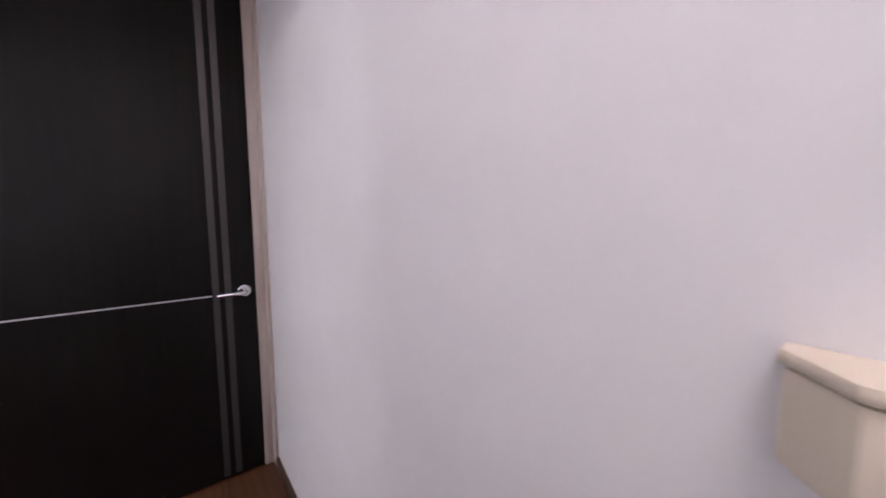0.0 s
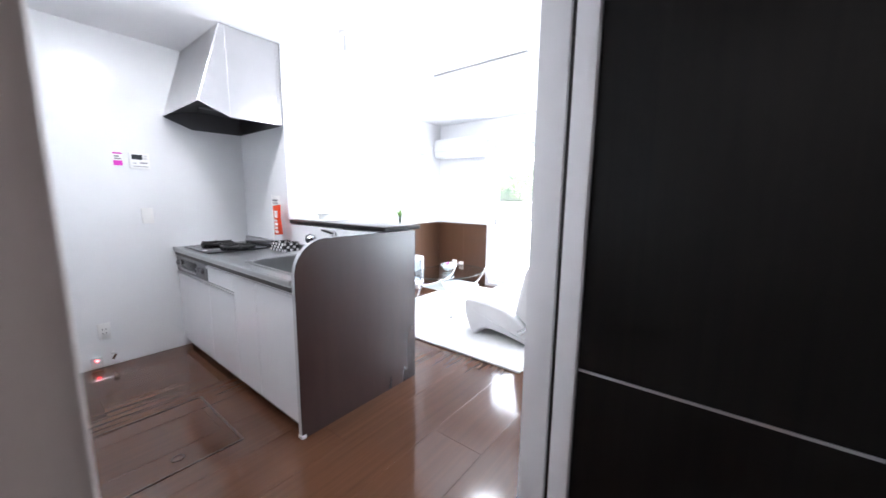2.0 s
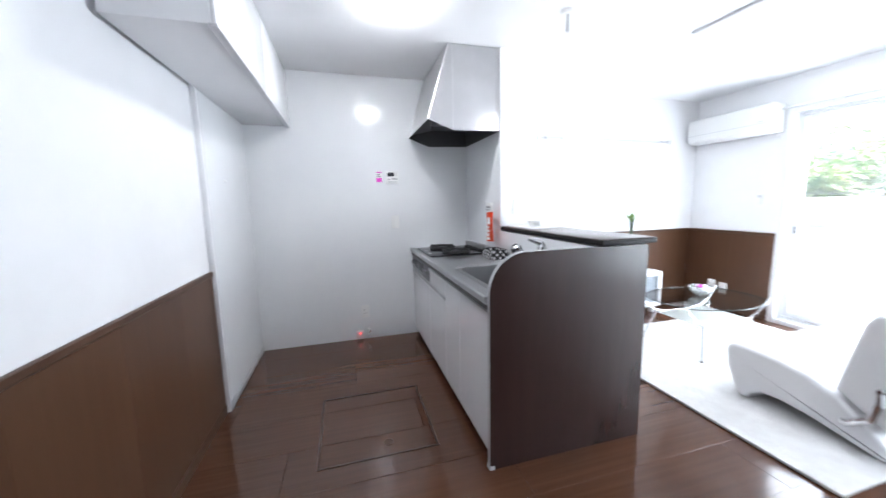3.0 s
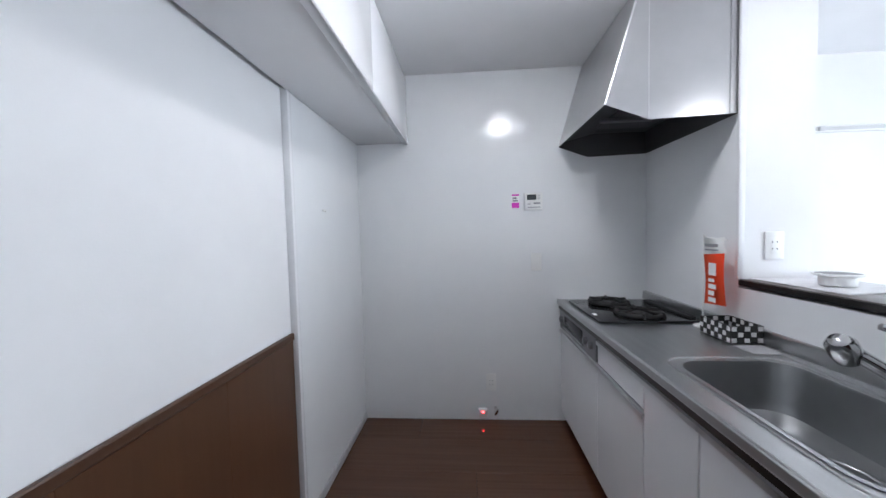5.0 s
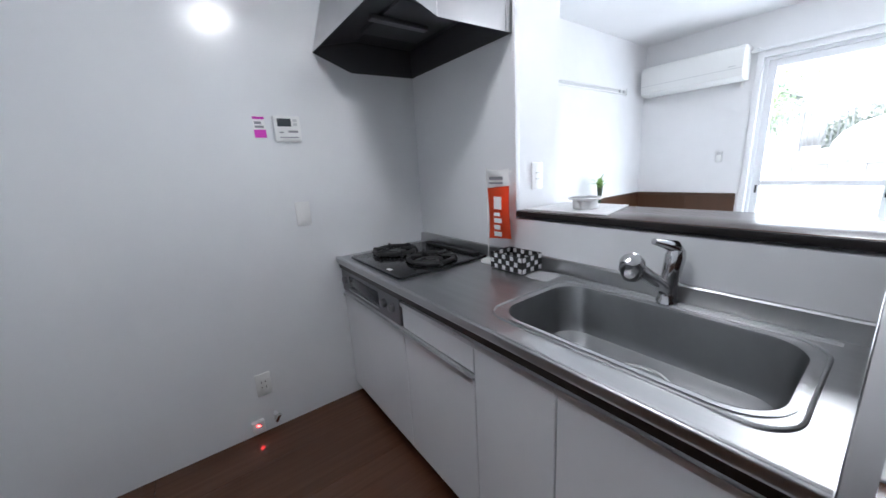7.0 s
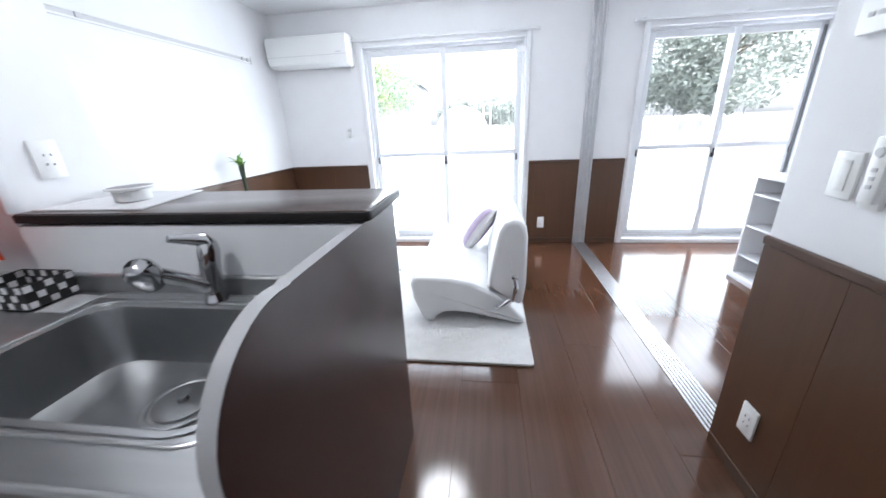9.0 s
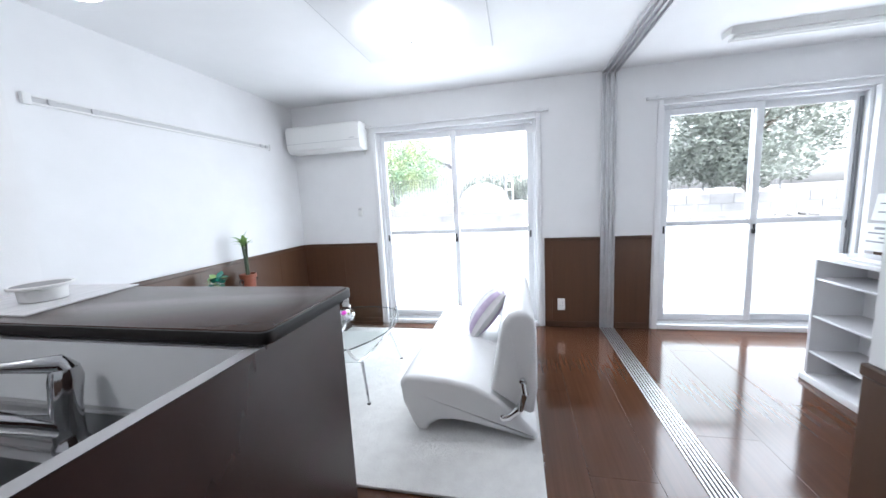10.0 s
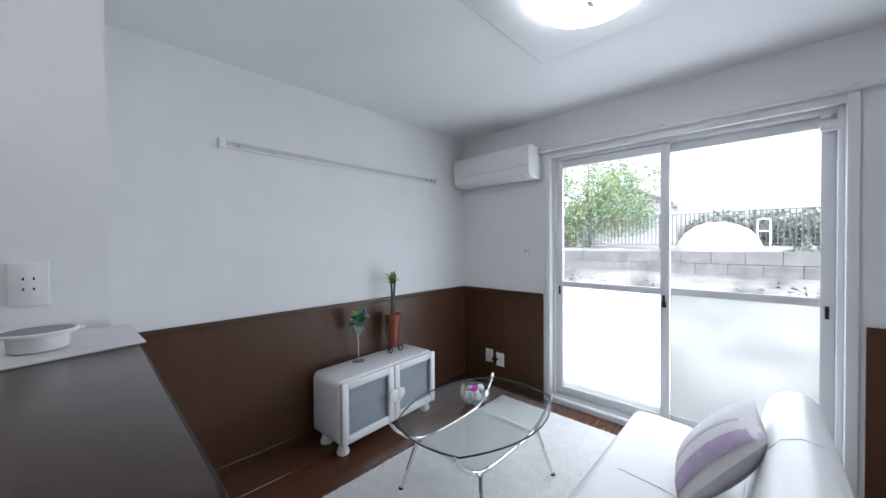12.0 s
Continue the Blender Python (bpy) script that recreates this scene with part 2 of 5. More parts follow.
def add_tube(bm, pts, r, sides=10, closed=False):
    """A round tube through the points."""
    pts = [Vector(p) for p in pts]
    n = len(pts)
    rings = []
    for i, p in enumerate(pts):
        if closed:
            d = pts[(i + 1) % n] - pts[i - 1]
        else:
            d = pts[min(i + 1, n - 1)] - pts[max(i - 1, 0)]
        d.normalize()
        up = Vector((0, 0, 1)) if abs(d.z) < 0.9 else Vector((1, 0, 0))
        u = d.cross(up).normalized()
        v = d.cross(u).normalized()
        rr = r[i] if isinstance(r, (list, tuple)) else r
        rings.append([bm.verts.new(p + (u * math.cos(a) + v * math.sin(a)) * rr) for a in (2 * math.pi * k / sides for k in range(sides))])
    for i in range(n if closed else n - 1):
        a, b = rings[i], rings[(i + 1) % n]
        for k in range(sides):
            bm.faces.new((a[k], a[(k + 1) % sides], b[(k + 1) % sides], b[k]))
    if not closed:
        bm.faces.new(rings[0][::-1])
        bm.faces.new(rings[-1])
    bmesh.ops.recalc_face_normals(bm, faces=bm.faces)
    return bm


def tube(pts, r, sides=10, closed=False):
    return add_tube(bmnew(), pts, r, sides, closed)


def lathe(profile, x, y, sides=24, cap=True):
    """A turned body: profile of (radius, z) from bottom to top, about the upright through (x, y)."""
    bm = bmnew()
    rings = []
    for r, z in profile:
        rings.append([bm.verts.new((x + r * math.cos(2 * math.pi * k / sides), y + r * math.sin(2 * math.pi * k / sides), z)) for k in range(sides)])
    for a, b in zip(rings, rings[1:]):
        for k in range(sides):
            bm.faces.new((a[k], a[(k + 1) % sides], b[(k + 1) % sides], b[k]))
    if cap:
        bm.faces.new(rings[0][::-1])
        bm.faces.new(rings[-1])
    bmesh.ops.recalc_face_normals(bm, faces=bm.faces)
    return bm


def turned(bm, m):
    bmesh.ops.transform(bm, matrix=m, verts=bm.verts)
    return bm


def arc(cx, cy, r, a0, a1, n):
    return [(cx + r * math.cos(radians(a0 + (a1 - a0) * i / n)), cy + r * math.sin(radians(a0 + (a1 - a0) * i / n))) for i in range(n + 1)]


def rounded_rect(x0, x1, y0, y1, r, n=6):
    return (arc(x1 - r, y1 - r, r, 0, 90, n) + arc(x0 + r, y1 - r, r, 90, 180, n) + arc(x0 + r, y0 + r, r, 180, 270, n) + arc(x1 - r, y0 + r, r, 270, 360, n))


def finish(name, bm, material, smooth=True):
    me = bpy.data.meshes.new(name)
    bm.normal_update()
    bm.to_mesh(me)
    bm.free()
    me.materials.append(material)
    if smooth:
        for p in me.polygons:
            p.use_smooth = True
        me.set_sharp_from_angle(angle=radians(35))
    return me


def root_of(ob):
    while ob.parent:
        ob = ob.parent
    return ob


def thing(name, x, y, z, label, category, group="", kind=""):
    ob = new(name)
    ob.empty_display_size = 0.05
    ob.location = (x, y, z)
    return tagged(ob, label, category, group, kind)


def part(name, bm, material, parent, label="", smooth=True):
    """One mesh, drawn in world metres, as a part under a thing or a part."""
    turned(bm, Matrix.Translation(-Vector(root_of(parent).location)))
    ob = new(name, finish(name, bm, material, smooth))
    ob.parent = parent
    if label:
        tagged(ob, label)
    return ob


def solid(name, bm, material, label, category, kind="", group="", smooth=True):
    """A thing of one mesh, its origin at the middle of its base."""
    xs = [v.co.x for v in bm.verts]
    ys = [v.co.y for v in bm.verts]
    zs = [v.co.z for v in bm.verts]
    o = Vector(((min(xs) + max(xs)) / 2, (min(ys) + max(ys)) / 2, min(zs))) if kind != "structure" else Vector((0, 0, 0))
    turned(bm, Matrix.Translation(-o))
    ob = new(name, finish(name, bm, material, smooth))
    ob.location = o
    return tagged(ob, label, category, group, kind)


# ---- the large structure ----
CEIL = 2.40
EAST = 4.915
WAIN = 0.905
floor = solid("floor", box(-1.4, 4.93, -5.45, 0.06, -0.20, -0.012), M_JOINT, "glossy red-brown wooden floorboards", "floor", "structure")
ceiling = solid("ceiling", box(-1.4, 5.06, -5.45, 0.2, CEIL, CEIL + 0.15), M_CEIL, "white papered ceiling", "ceiling", "structure")

wall_north = solid("wall_north", box(-0.16, 5.06, 0.03, 0.18, -0.012, CEIL), M_WALL, "white papered wall above brown wainscot", "wall", "structure")
wall_west = solid("wall_west", box(-0.16, -0.02, -3.12, 0.03, -0.012, CEIL), M_WALL, "white papered wall above brown wainscot", "wall", "structure")
wall_east = solid("wall_east", boxes(
    (EAST, 5.06, -0.90, 0.03, -0.012, CEIL),
    (EAST, 5.06, -2.58, -0.90, 2.09, CEIL), (EAST, 5.06, -2.58, -0.90, -0.012, 0.03),
    (EAST, 5.06, -3.62, -2.58, -0.012, CEIL),
    (EAST, 5.06, -5.22, -3.62, 2.09, CEIL), (EAST, 5.06, -5.22, -3.62, -0.012, 0.03),
    (EAST, 5.06, -5.45, -5.22, -0.012, CEIL)), M_WALL, "white papered wall with two balcony windows", "wall", "structure")
wall_south = solid("wall_south", boxes(
    (-0.16, 0.498, -3.24, -3.12, -0.012, CEIL), (0.498, 1.40, -3.24, -3.12, 2.02, CEIL),
    (1.40, 2.325, -3.24, -3.12, -0.012, CEIL)), M_WALL, "white papered wall with a doorway", "wall", "structure")
wall_bedroom = solid("wall_bedroom", boxes((1.60, 5.06, -5.60, -5.45, -0.012, CEIL), (1.50, 1.60, -5.60, -3.24, -0.012, CEIL)), M_WALL, "white papered bedroom walls", "wall", "structure")
for wall_name, rows in (
        ("wall_hall_east", [(1.44, 1.50, -4.10, -3.24, -0.012, CEIL), (1.40, 1.44, -4.06, -3.24, 2.265, CEIL), (1.40, 1.44, -4.10, -4.06, -0.012, CEIL)]),
        ("wall_hall_south", [(-1.40, 1.50, -4.24, -4.10, -0.012, CEIL)]), ("wall_hall_west", [(-1.40, -1.26, -4.10, -3.10, -0.012, CEIL)]),
        ("wall_hall_north", [(-1.26, -0.16, -3.24, -3.10, -0.012, CEIL)])):
    solid(wall_name, boxes(*rows), M_WALL, "white papered hall wall", "wall", "structure")
column = solid("column", box(1.955, 2.245, -0.786, 0.03, -0.012, CEIL), M_WALL, "white papered column at the end of the bar", "column", "structure")
kitchen_panel = solid("wall_panel", boxes((0.004, 1.955, -0.0, 0.03, 0.0, CEIL), (-0.02, 0.004, -0.915, 0.03, 0.0, CEIL), (1.947, 1.955, -0.786, 0.0, 0.85, CEIL)), M_PANEL, "glossy white kitchen wall panels", "wall panel", "structure")


def wainscot(wall, axis, face, side, a0, a1, anchor, step=0.455):
    """Brown panels up to WAIN along a wall. face: the wall's plane; side: +1 or -1, the way the panels stand proud."""
    cuts = [a0]
    k = math.ceil((a0 - anchor) / step + 0.05)
    while anchor + k * step < a1 - 0.02:
        cuts.append(anchor + k * step)
        k += 1
    cuts.append(a1)

    def slab(b0, b1, t, z0, z1, bev):
        lo, hi = sorted((face, face + side * t))
        return box(b0, b1, lo, hi, z0, z1, bev, 1) if axis == "x" else box(lo, hi, b0, b1, z0, z1, bev, 1)
    for b0, b1 in zip(cuts, cuts[1:]):
        part("panel", slab(b0 + 0.0002, b1 - 0.0002, 0.009, 0.055, WAIN - 0.03, 0.0007), M_WAIN, wall)
    part("cap_rail", slab(a0, a1, 0.018, WAIN - 0.03, WAIN, 0.004), M_CAP, wall, "dark brown wooden cap rail")
    part("baseboard", slab(a0, a1, 0.013, 0.0, 0.055, 0.003), M_CAP, wall, "dark brown wooden baseboard")


wainscot(wall_north, "x", 0.03, -1, 2.246, EAST - 0.019, 3.09)
wainscot(wall_west, "y", -0.02, 1, -3.101, -0.945, -1.815)
wainscot(wall_east, "y", EAST, -1, -0.86, 0.03, -0.455)
wainscot(wall_east, "y", EAST, -1, -3.137, -2.62, -3.6)
wainscot(wall_east, "y", EAST, -1, -3.58, -3.262, -3.6)
wainscot(wall_east, "y", EAST, -1, -5.45, -5.26, -5.0)
wainscot(wall_south, "x", -3.12, 1, 1.46, 2.325, 2.03)
wainscot(wall_south, "x", -3.12, 1, 0.0, 0.447, 2.03)
part("end_trim", box(-0.02, 0.012, -0.944, -0.915, 0.0, CEIL - 0.002, 0.003), M_WHITE, wall_west, "white panel end trim")
solid("baseboard", boxes((-1.26, 1.308, -4.10, -4.087, 0.0, 0.06), bevel=0.003), M_CAP, "dark brown hall baseboard", "baseboard", "structure")
solid("trim", boxes((1.368, 1.3995, -4.0995, -4.0525, 0.0, CEIL - 0.002), (1.310, 1.3675, -4.0995, -4.088, 0.0, CEIL - 0.002), bevel=0.003), M_FRAME, "beige casing beside the closed hall door", "trim", "structure")
solid("trim", boxes((0.0, 0.012, -0.913, -0.002, 0.0, 0.045), bevel=0.002), M_GREYEDGE, "grey floor trim below the kitchen panel", "trim", "structure")
solid("trim", box(1.930, 1.957, -0.800, -0.786, 1.092, CEIL - 0.002, 0.003), M_WHITE, "white corner trim of the kitchen panel", "trim", "structure")

# floorboards over all rooms, 303 mm wide
BOARD, LENGTH = 0.303, 1.818
board_meshes = {}


def board_mesh(l, w):
    key = (round(l, 2), round(w, 2))
    if key not in board_meshes:
        board_meshes[key] = finish("floorboard", add_box(bmnew(), 0.0003, l - 0.0003, 0.0003, w - 0.0003, -0.011, 0.0, 0.0010, 1), M_FLOOR)
    return board_meshes[key]


edges = [0.03]
yy = -2.66 + BOARD * 8
while yy > -5.45:
    edges.append(yy)
    yy -= BOARD
edges.append(-5.45)
for i in range(len(edges) - 1):
    y1, y0 = edges[i], edges[i + 1]
    if y1 - y0 < 0.01:
        continue
    x = -1.4 - (i * 0.727) % LENGTH
    while x < 4.93:
        xa, xb = max(x, -1.4), min(x + LENGTH, 4.93)
        if xb - xa > 0.01:
            ob = new("floorboard", board_mesh(xb - xa, y1 - y0))
            ob.location = (xa, y0, 0)
            ob.parent = floor
        x += LENGTH


def add_ring(bm, y0, y1, z0, z1, w, x0, x1, bevel=0.003):
    """A rectangular frame round an opening in the y-z plane, w wide inwards."""
    add_box(bm, x0, x1, y0, y0 + w, z0, z1, bevel)
    add_box(bm, x0, x1, y1 - w, y1, z0, z1, bevel)
    add_box(bm, x0, x1, y0 + w, y1 - w, z0, z0 + w, bevel)
    add_box(bm, x0, x1, y0 + w, y1 - w, z1 - w, z1, bevel)
    return bm


def add_ring_flat(x0, x1, y0, y1, w, z0, z1):
    """A flat rectangular ring under a ceiling, w wide."""
    return boxes((x0, x1, y0, y0 + w, z0, z1), (x0, x1, y1 - w, y1, z0, z1), (x0, x0 + w, y0 + w, y1 - w, z0, z1), (x1 - w, x1, y0 + w, y1 - w, z0, z1))


def sliding_window(name, y0, y1, z0, z1, label):
    win = thing(name, EAST, (y0 + y1) / 2, z0, label, "window", kind="structure")
    part("casing", add_ring(bmnew(), y0 - 0.04, y1 + 0.04, z0 - 0.03, z1 + 0.04, 0.045, EAST - 0.022, EAST + 0.03, 0.004), M_WHITE, win, "white wooden window casing")
    part("window_frame", add_ring(bmnew(), y0, y1, z0, z1, 0.03, EAST + 0.03, EAST + 0.13), M_SASH, win)
    part("rail", boxes((EAST + 0.035, EAST + 0.05, y0, y1, z0 + 0.03, z0 + 0.05), (EAST + 0.08, EAST + 0.09, y0, y1, z0 + 0.03, z0 + 0.05)), M_ALU, win)
    mid = (y0 + y1) / 2
    for a, b, x in ((mid - 0.03, y1 - 0.03, EAST + 0.045), (y0 + 0.03, mid + 0.03, EAST + 0.085)):
        bm = add_ring(bmnew(), a, b, z0 + 0.05, z1 - 0.035, 0.055, x, x + 0.032)
        add_box(bm, x + 0.002, x + 0.03, a + 0.055, b - 0.055, z0 + 0.945, z0 + 0.99, 0.003)
        s = part("sash", bm, M_SASH, win, "white aluminium sliding sash")
        up = part("pane", box(x + 0.013, x + 0.018, a + 0.05, b - 0.05, z0 + 0.985, z1 - 0.085), M_GLASS, s, "clear glass pane", False)
        lo = part("pane", box(x + 0.013, x + 0.018, a + 0.05, b - 0.05, z0 + 0.10, z0 + 0.95), M_FROST, s, "frosted glass pane", False)
        up.visible_shadow = False
        lo.visible_shadow = False
        py = b - 0.03 if x < EAST + 0.06 else a + 0.03
        part("finger_pull", box(x - 0.004, x + 0.001, py - 0.008, py + 0.008, z0 + 0.88, z0 + 0.95, 0.002), M_RUBBER, s, "black finger pull")
    part("lock", boxes((EAST + 0.02, EAST + 0.044, mid - 0.012, mid + 0.012, z0 + 0.86, z0 + 0.90), (EAST + 0.02, EAST + 0.03, mid - 0.008, mid + 0.008, z0 + 0.90, z0 + 0.945), bevel=0.003), M_RUBBER, win, "black crescent lock")
    return win


sliding_window("window_1", -2.555, -0.925, 0.03, 2.055, "white aluminium sliding balcony window with frosted lower panes")
window_two = sliding_window("window_2", -5.18, -3.635, 0.03, 2.055, "white aluminium sliding balcony window with frosted lower panes")


part("screen_frame", box(EAST + 0.078, EAST + 0.084, -5.146, -5.118, 0.10, 1.99, 0.002), M_GRILL, window_two, "dark edge of the stacked screen")


def curtain_rail(y0, y1, z):
    r = thing("curtain_rail", EAST, (y0 + y1) / 2, z, "thin white curtain rail fixed above the balcony window", "curtain rail", "curtain rails")
    part("rail", boxes((4.855, 4.867, y0, y1, z, z + 0.018), (4.875, 4.883, y0, y1, z, z + 0.018), bevel=0.002), M_WHITE, r)
    for k in range(3):
        y = y0 + 0.08 + k * (y1 - y0 - 0.16) / 2
        part("bracket", box(4.850, EAST, y - 0.012, y + 0.012, z + 0.018, z + 0.030, 0.002), M_WHITE, r)
    for y in (y0, y1):
        part("end_cap", box(4.850, 4.887, y - 0.008, y + 0.008, z - 0.003, z + 0.02, 0.003), M_WHITE, r)


curtain_rail(-2.66, -0.81, 2.098)
curtain_rail(-5.30, -3.50, 2.098)
solid("window_alarm", boxes((EAST + 0.028, EAST + 0.05, -2.54, -2.46, 1.93, 1.985), (EAST + 0.03, EAST + 0.04, -2.50, -2.46, 2.0, 2.02), bevel=0.003), M_WHITE, "small white sensor on the window sash", "sensor")

# sliding-door jamb and tracks between the two rooms
jamb = thing("door_jamb", EAST, -3.20, 0, "grey ribbed jamb of the sliding partition doors", "door jamb", kind="structure")
part("back", box(EAST - 0.012, EAST, -3.262, -3.137, 0.0, CEIL - 0.03), M_ALU, jamb)
for k in range(4):
    y = -3.255 + k * 0.0365
    part("rib", box(EAST - 0.034, EAST - 0.012, y, y + 0.014, 0.0, CEIL - 0.03, 0.002, 1), M_ALU, jamb)
ftrack = thing("floor_track", 3.6, -3.20, 0, "silver ribbed floor track for sliding doors", "track", kind="structure")
part("base", box(2.34, 4.88, -3.262, -3.137, -0.004, 0.001), M_JOINT, ftrack)
for k in range(7):
    y = -3.260 + k * 0.0190
    part("rib", box(2.34, 4.88, y, y + 0.010, 0.001, 0.007, 0.0015, 1), M_ALU, ftrack)
ctrack = thing("ceiling_track", 3.6, -3.20, CEIL - 0.03, "grey ribbed ceiling track for sliding doors", "track", kind="structure")
part("base", box(2.325, 4.915, -3.262, -3.137, CEIL - 0.008, CEIL - 0.001), M_GREYPL, ctrack)
for k in range(4):
    y = -3.262 + k * 0.0383
    part("rib", box(2.325, 4.915, y, y + 0.010, CEIL - 0.03, CEIL - 0.008, 0.001, 1), M_ALU, ctrack)

# doorway between hall and kitchen
frame_ob = thing("door_frame", 0.94, -3.17, 0, "white wooden door frame", "door frame", kind="structure")
part("jamb", box(0.498, 0.533, -3.250, -3.105, 0.0, 2.02, 0.003), M_WHITE, frame_ob)
part("jamb", box(1.352, 1.41, -3.160, -3.087, 0.0, 2.02, 0.003), M_WHITE, frame_ob)
part("jamb", box(1.350, 1.3995, -3.2215, -3.172, 0.0, 2.02, 0.004), M_WHITE, frame_ob)
part("seal", box(1.366, 1.40, -3.172, -3.160, 0.0, 2.02), M_STRIP, frame_ob, "dark rubber seal in the jamb", False)
part("head", box(0.533, 1.3495, -3.241, -3.105, 1.985, 2.02, 0.003), M_WHITE, frame_ob)
part("casing", box(0.448, 0.498, -3.12, -3.103, 0.0, 2.07, 0.003), M_WHITE, frame_ob)
part("casing", box(1.41, 1.46, -3.12, -3.085, 0.0, 2.07, 0.003), M_WHITE, frame_ob)
# Beige here puts the hall lamp's warm reflection into the casing colour.
part("casing", box(0.500, 0.538, -3.262, -3.2505, 0.0, 2.07, 0.005), M_FRAME, frame_ob, "hall-side door casing, beige for warm lamp reflection")
part("casing", box(0.498, 1.41, -3.12, -3.103, 2.02, 2.07, 0.003), M_WHITE, frame_ob)
part("casing", box(0.538, 1.364, -3.257, -3.2415, 2.02, 2.07, 0.003), M_FRAME, frame_ob)
part("door_stop", box(0.533, 0.542, -3.18, -3.15, 0.0, 1.985), M_WHITE, frame_ob)
door = thing("door_1", 1.39, -3.62, 0.012, "closed black-brown door with thin metal inlay lines", "door", kind="structure")
part("leaf", box(1.372, 1.399, -4.0515, -3.2225, 0.012, 2.26, 0.002), M_DOOR, door)
M_INLAY = mat("dull_grey_inlay", (0.055, 0.05, 0.05), 0.4, 0.5)
for y in (-3.957, -3.912):
    part("inlay", box(1.3695, 1.372, y, y + 0.024, 0.02, 2.25), M_INLAY, door, "dull grey metal inlay band")
part("inlay", box(1.3690, 1.372, -3.886, -3.2235, 0.841, 0.847), M_ALU, door, "thin bright metal inlay")
HZ = 0.853
hd = part("door_handle", tube([(1.372, -4.006, HZ), (1.332, -4.006, HZ), (1.322, -4.001, HZ), (1.320, -3.916, HZ - 0.002), (1.322, -3.901, HZ - 0.003)], 0.009), M_CHROME, door, "chrome lever handle")
part("rose", turned(lathe([(0.026, 0), (0.026, 0.006), (0.022, 0.009)], 0, 0), pose(1.372, -4.006, HZ, 0, -90, 0)), M_CHROME, hd)

# ---- kitchen ----
unit_front = 1.385


def kitchen_front(y0, y1, z0, z1, parent, label="glossy white cabinet door"):
    return part("door", box(unit_front, unit_front + 0.018, y0 + 0.0015, y1 - 0.0015, z0, z1, 0.002, 1), M_WHITE, parent, label)


def base_unit(y0, y1, label, top=0.79):
    u = thing("base_cabinet", 1.67, (y0 + y1) / 2, 0, label, "cabinet", "kitchen base cabinets")
    part("carcass", boxes((unit_front + 0.02, 1.945, y0 + 0.001, y0 + 0.016, 0.065, top), (unit_front + 0.02, 1.945, y1 - 0.016, y1 - 0.001, 0.065, top), (unit_front + 0.02, 1.945, y0 + 0.016, y1 - 0.016, 0.065, 0.08), (1.93, 1.945, y0 + 0.016, y1 - 0.016, 0.08, top)), M_WHITE, u)
    part("toe_kick", box(1.43, 1.445, y0 + 0.001, y1 - 0.001, 0.0, 0.065), M_CAP, u, "dark recessed toe kick")
    return u


def alu_pull(y0, y1, z, parent):
    return part("pull", boxes((unit_front - 0.008, unit_front + 0.016, y0, y1, z, z + 0.006), (unit_front - 0.008, unit_front - 0.005, y0, y1, z - 0.012, z), (unit_front + 0.004, unit_front + 0.016, y0, y1, z + 0.006, z + 0.016)), M_ALU, parent, "aluminium finger pull")


u = base_unit(-0.665, -0.004, "glossy white base cabinet with a built-in grill")
kitchen_front(-0.665, -0.004, 0.07, 0.635, u)
alu_pull(-0.665, -0.004, 0.638, u)
g = part("grill", box(unit_front - 0.004, unit_front + 0.02, -0.655, -0.006, 0.662, 0.783, 0.003), M_GRILL, u, "dark steel grill front")
part("window", box(unit_front - 0.007, unit_front - 0.003, -0.46, -0.12, 0.70, 0.765, 0.002), M_DARKPL, g, "dark grill window")
part("handle", box(unit_front - 0.012, unit_front - 0.004, -0.47, -0.11, 0.684, 0.694, 0.003), M_CHROME, g)
for y in (-0.52, -0.595):
    part("knob", turned(lathe([(0.021, 0), (0.019, 0.016), (0.016, 0.018)], 0, 0, 16), pose(unit_front - 0.004, y, 0.73, 0, -90, 0)), M_GRILL, g)
part("knob", turned(lathe([(0.021, 0), (0.019, 0.016), (0.016, 0.018)], 0, 0, 16), pose(unit_front - 0.004, -0.065, 0.73, 0, -90, 0)), M_GRILL, g)
u = base_unit(-1.105, -0.667, "glossy white base cabinet with a drawer above a door")
kitchen_front(-1.105, -0.667, 0.07, 0.635, u)
kitchen_front(-1.105, -0.667, 0.662, 0.768, u, "glossy white drawer front")
alu_pull(-1.105, -0.667, 0.638, u)
alu_pull(-1.105, -0.667, 0.771, u)
u = base_unit(-1.404, -1.107, "glossy white base cabinet with one tall door", 0.655)
kitchen_front(-1.404, -1.107, 0.07, 0.768, u)
alu_pull(-1.404, -1.107, 0.771, u)
u = base_unit(-1.835, -1.406, "glossy white sink base cabinet with one tall door", 0.655)
kitchen_front(-1.835, -1.406, 0.07, 0.768, u)
alu_pull(-1.835, -1.406, 0.771, u)

# stainless worktop with the sink pressed into it
SX0, SX1, SY0, SY1 = 1.47, 1.84, -1.765, -1.125
worktop = thing("worktop", 1.66, -0.92, 0.81, "stainless steel kitchen worktop with a pressed sink", "worktop")


def ring_face(bm, outer, inner, z):
    """Flat sheet between two closed outlines of equal count."""
    a = [bm.verts.new((x, y, z)) for x, y in outer]
    b = [bm.verts.new((x, y, z)) for x, y in inner]
    n = len(a)
    for i in range(n):
        bm.faces.new((a[i], a[(i + 1) % n], b[(i + 1) % n], b[i]))
    return a, b


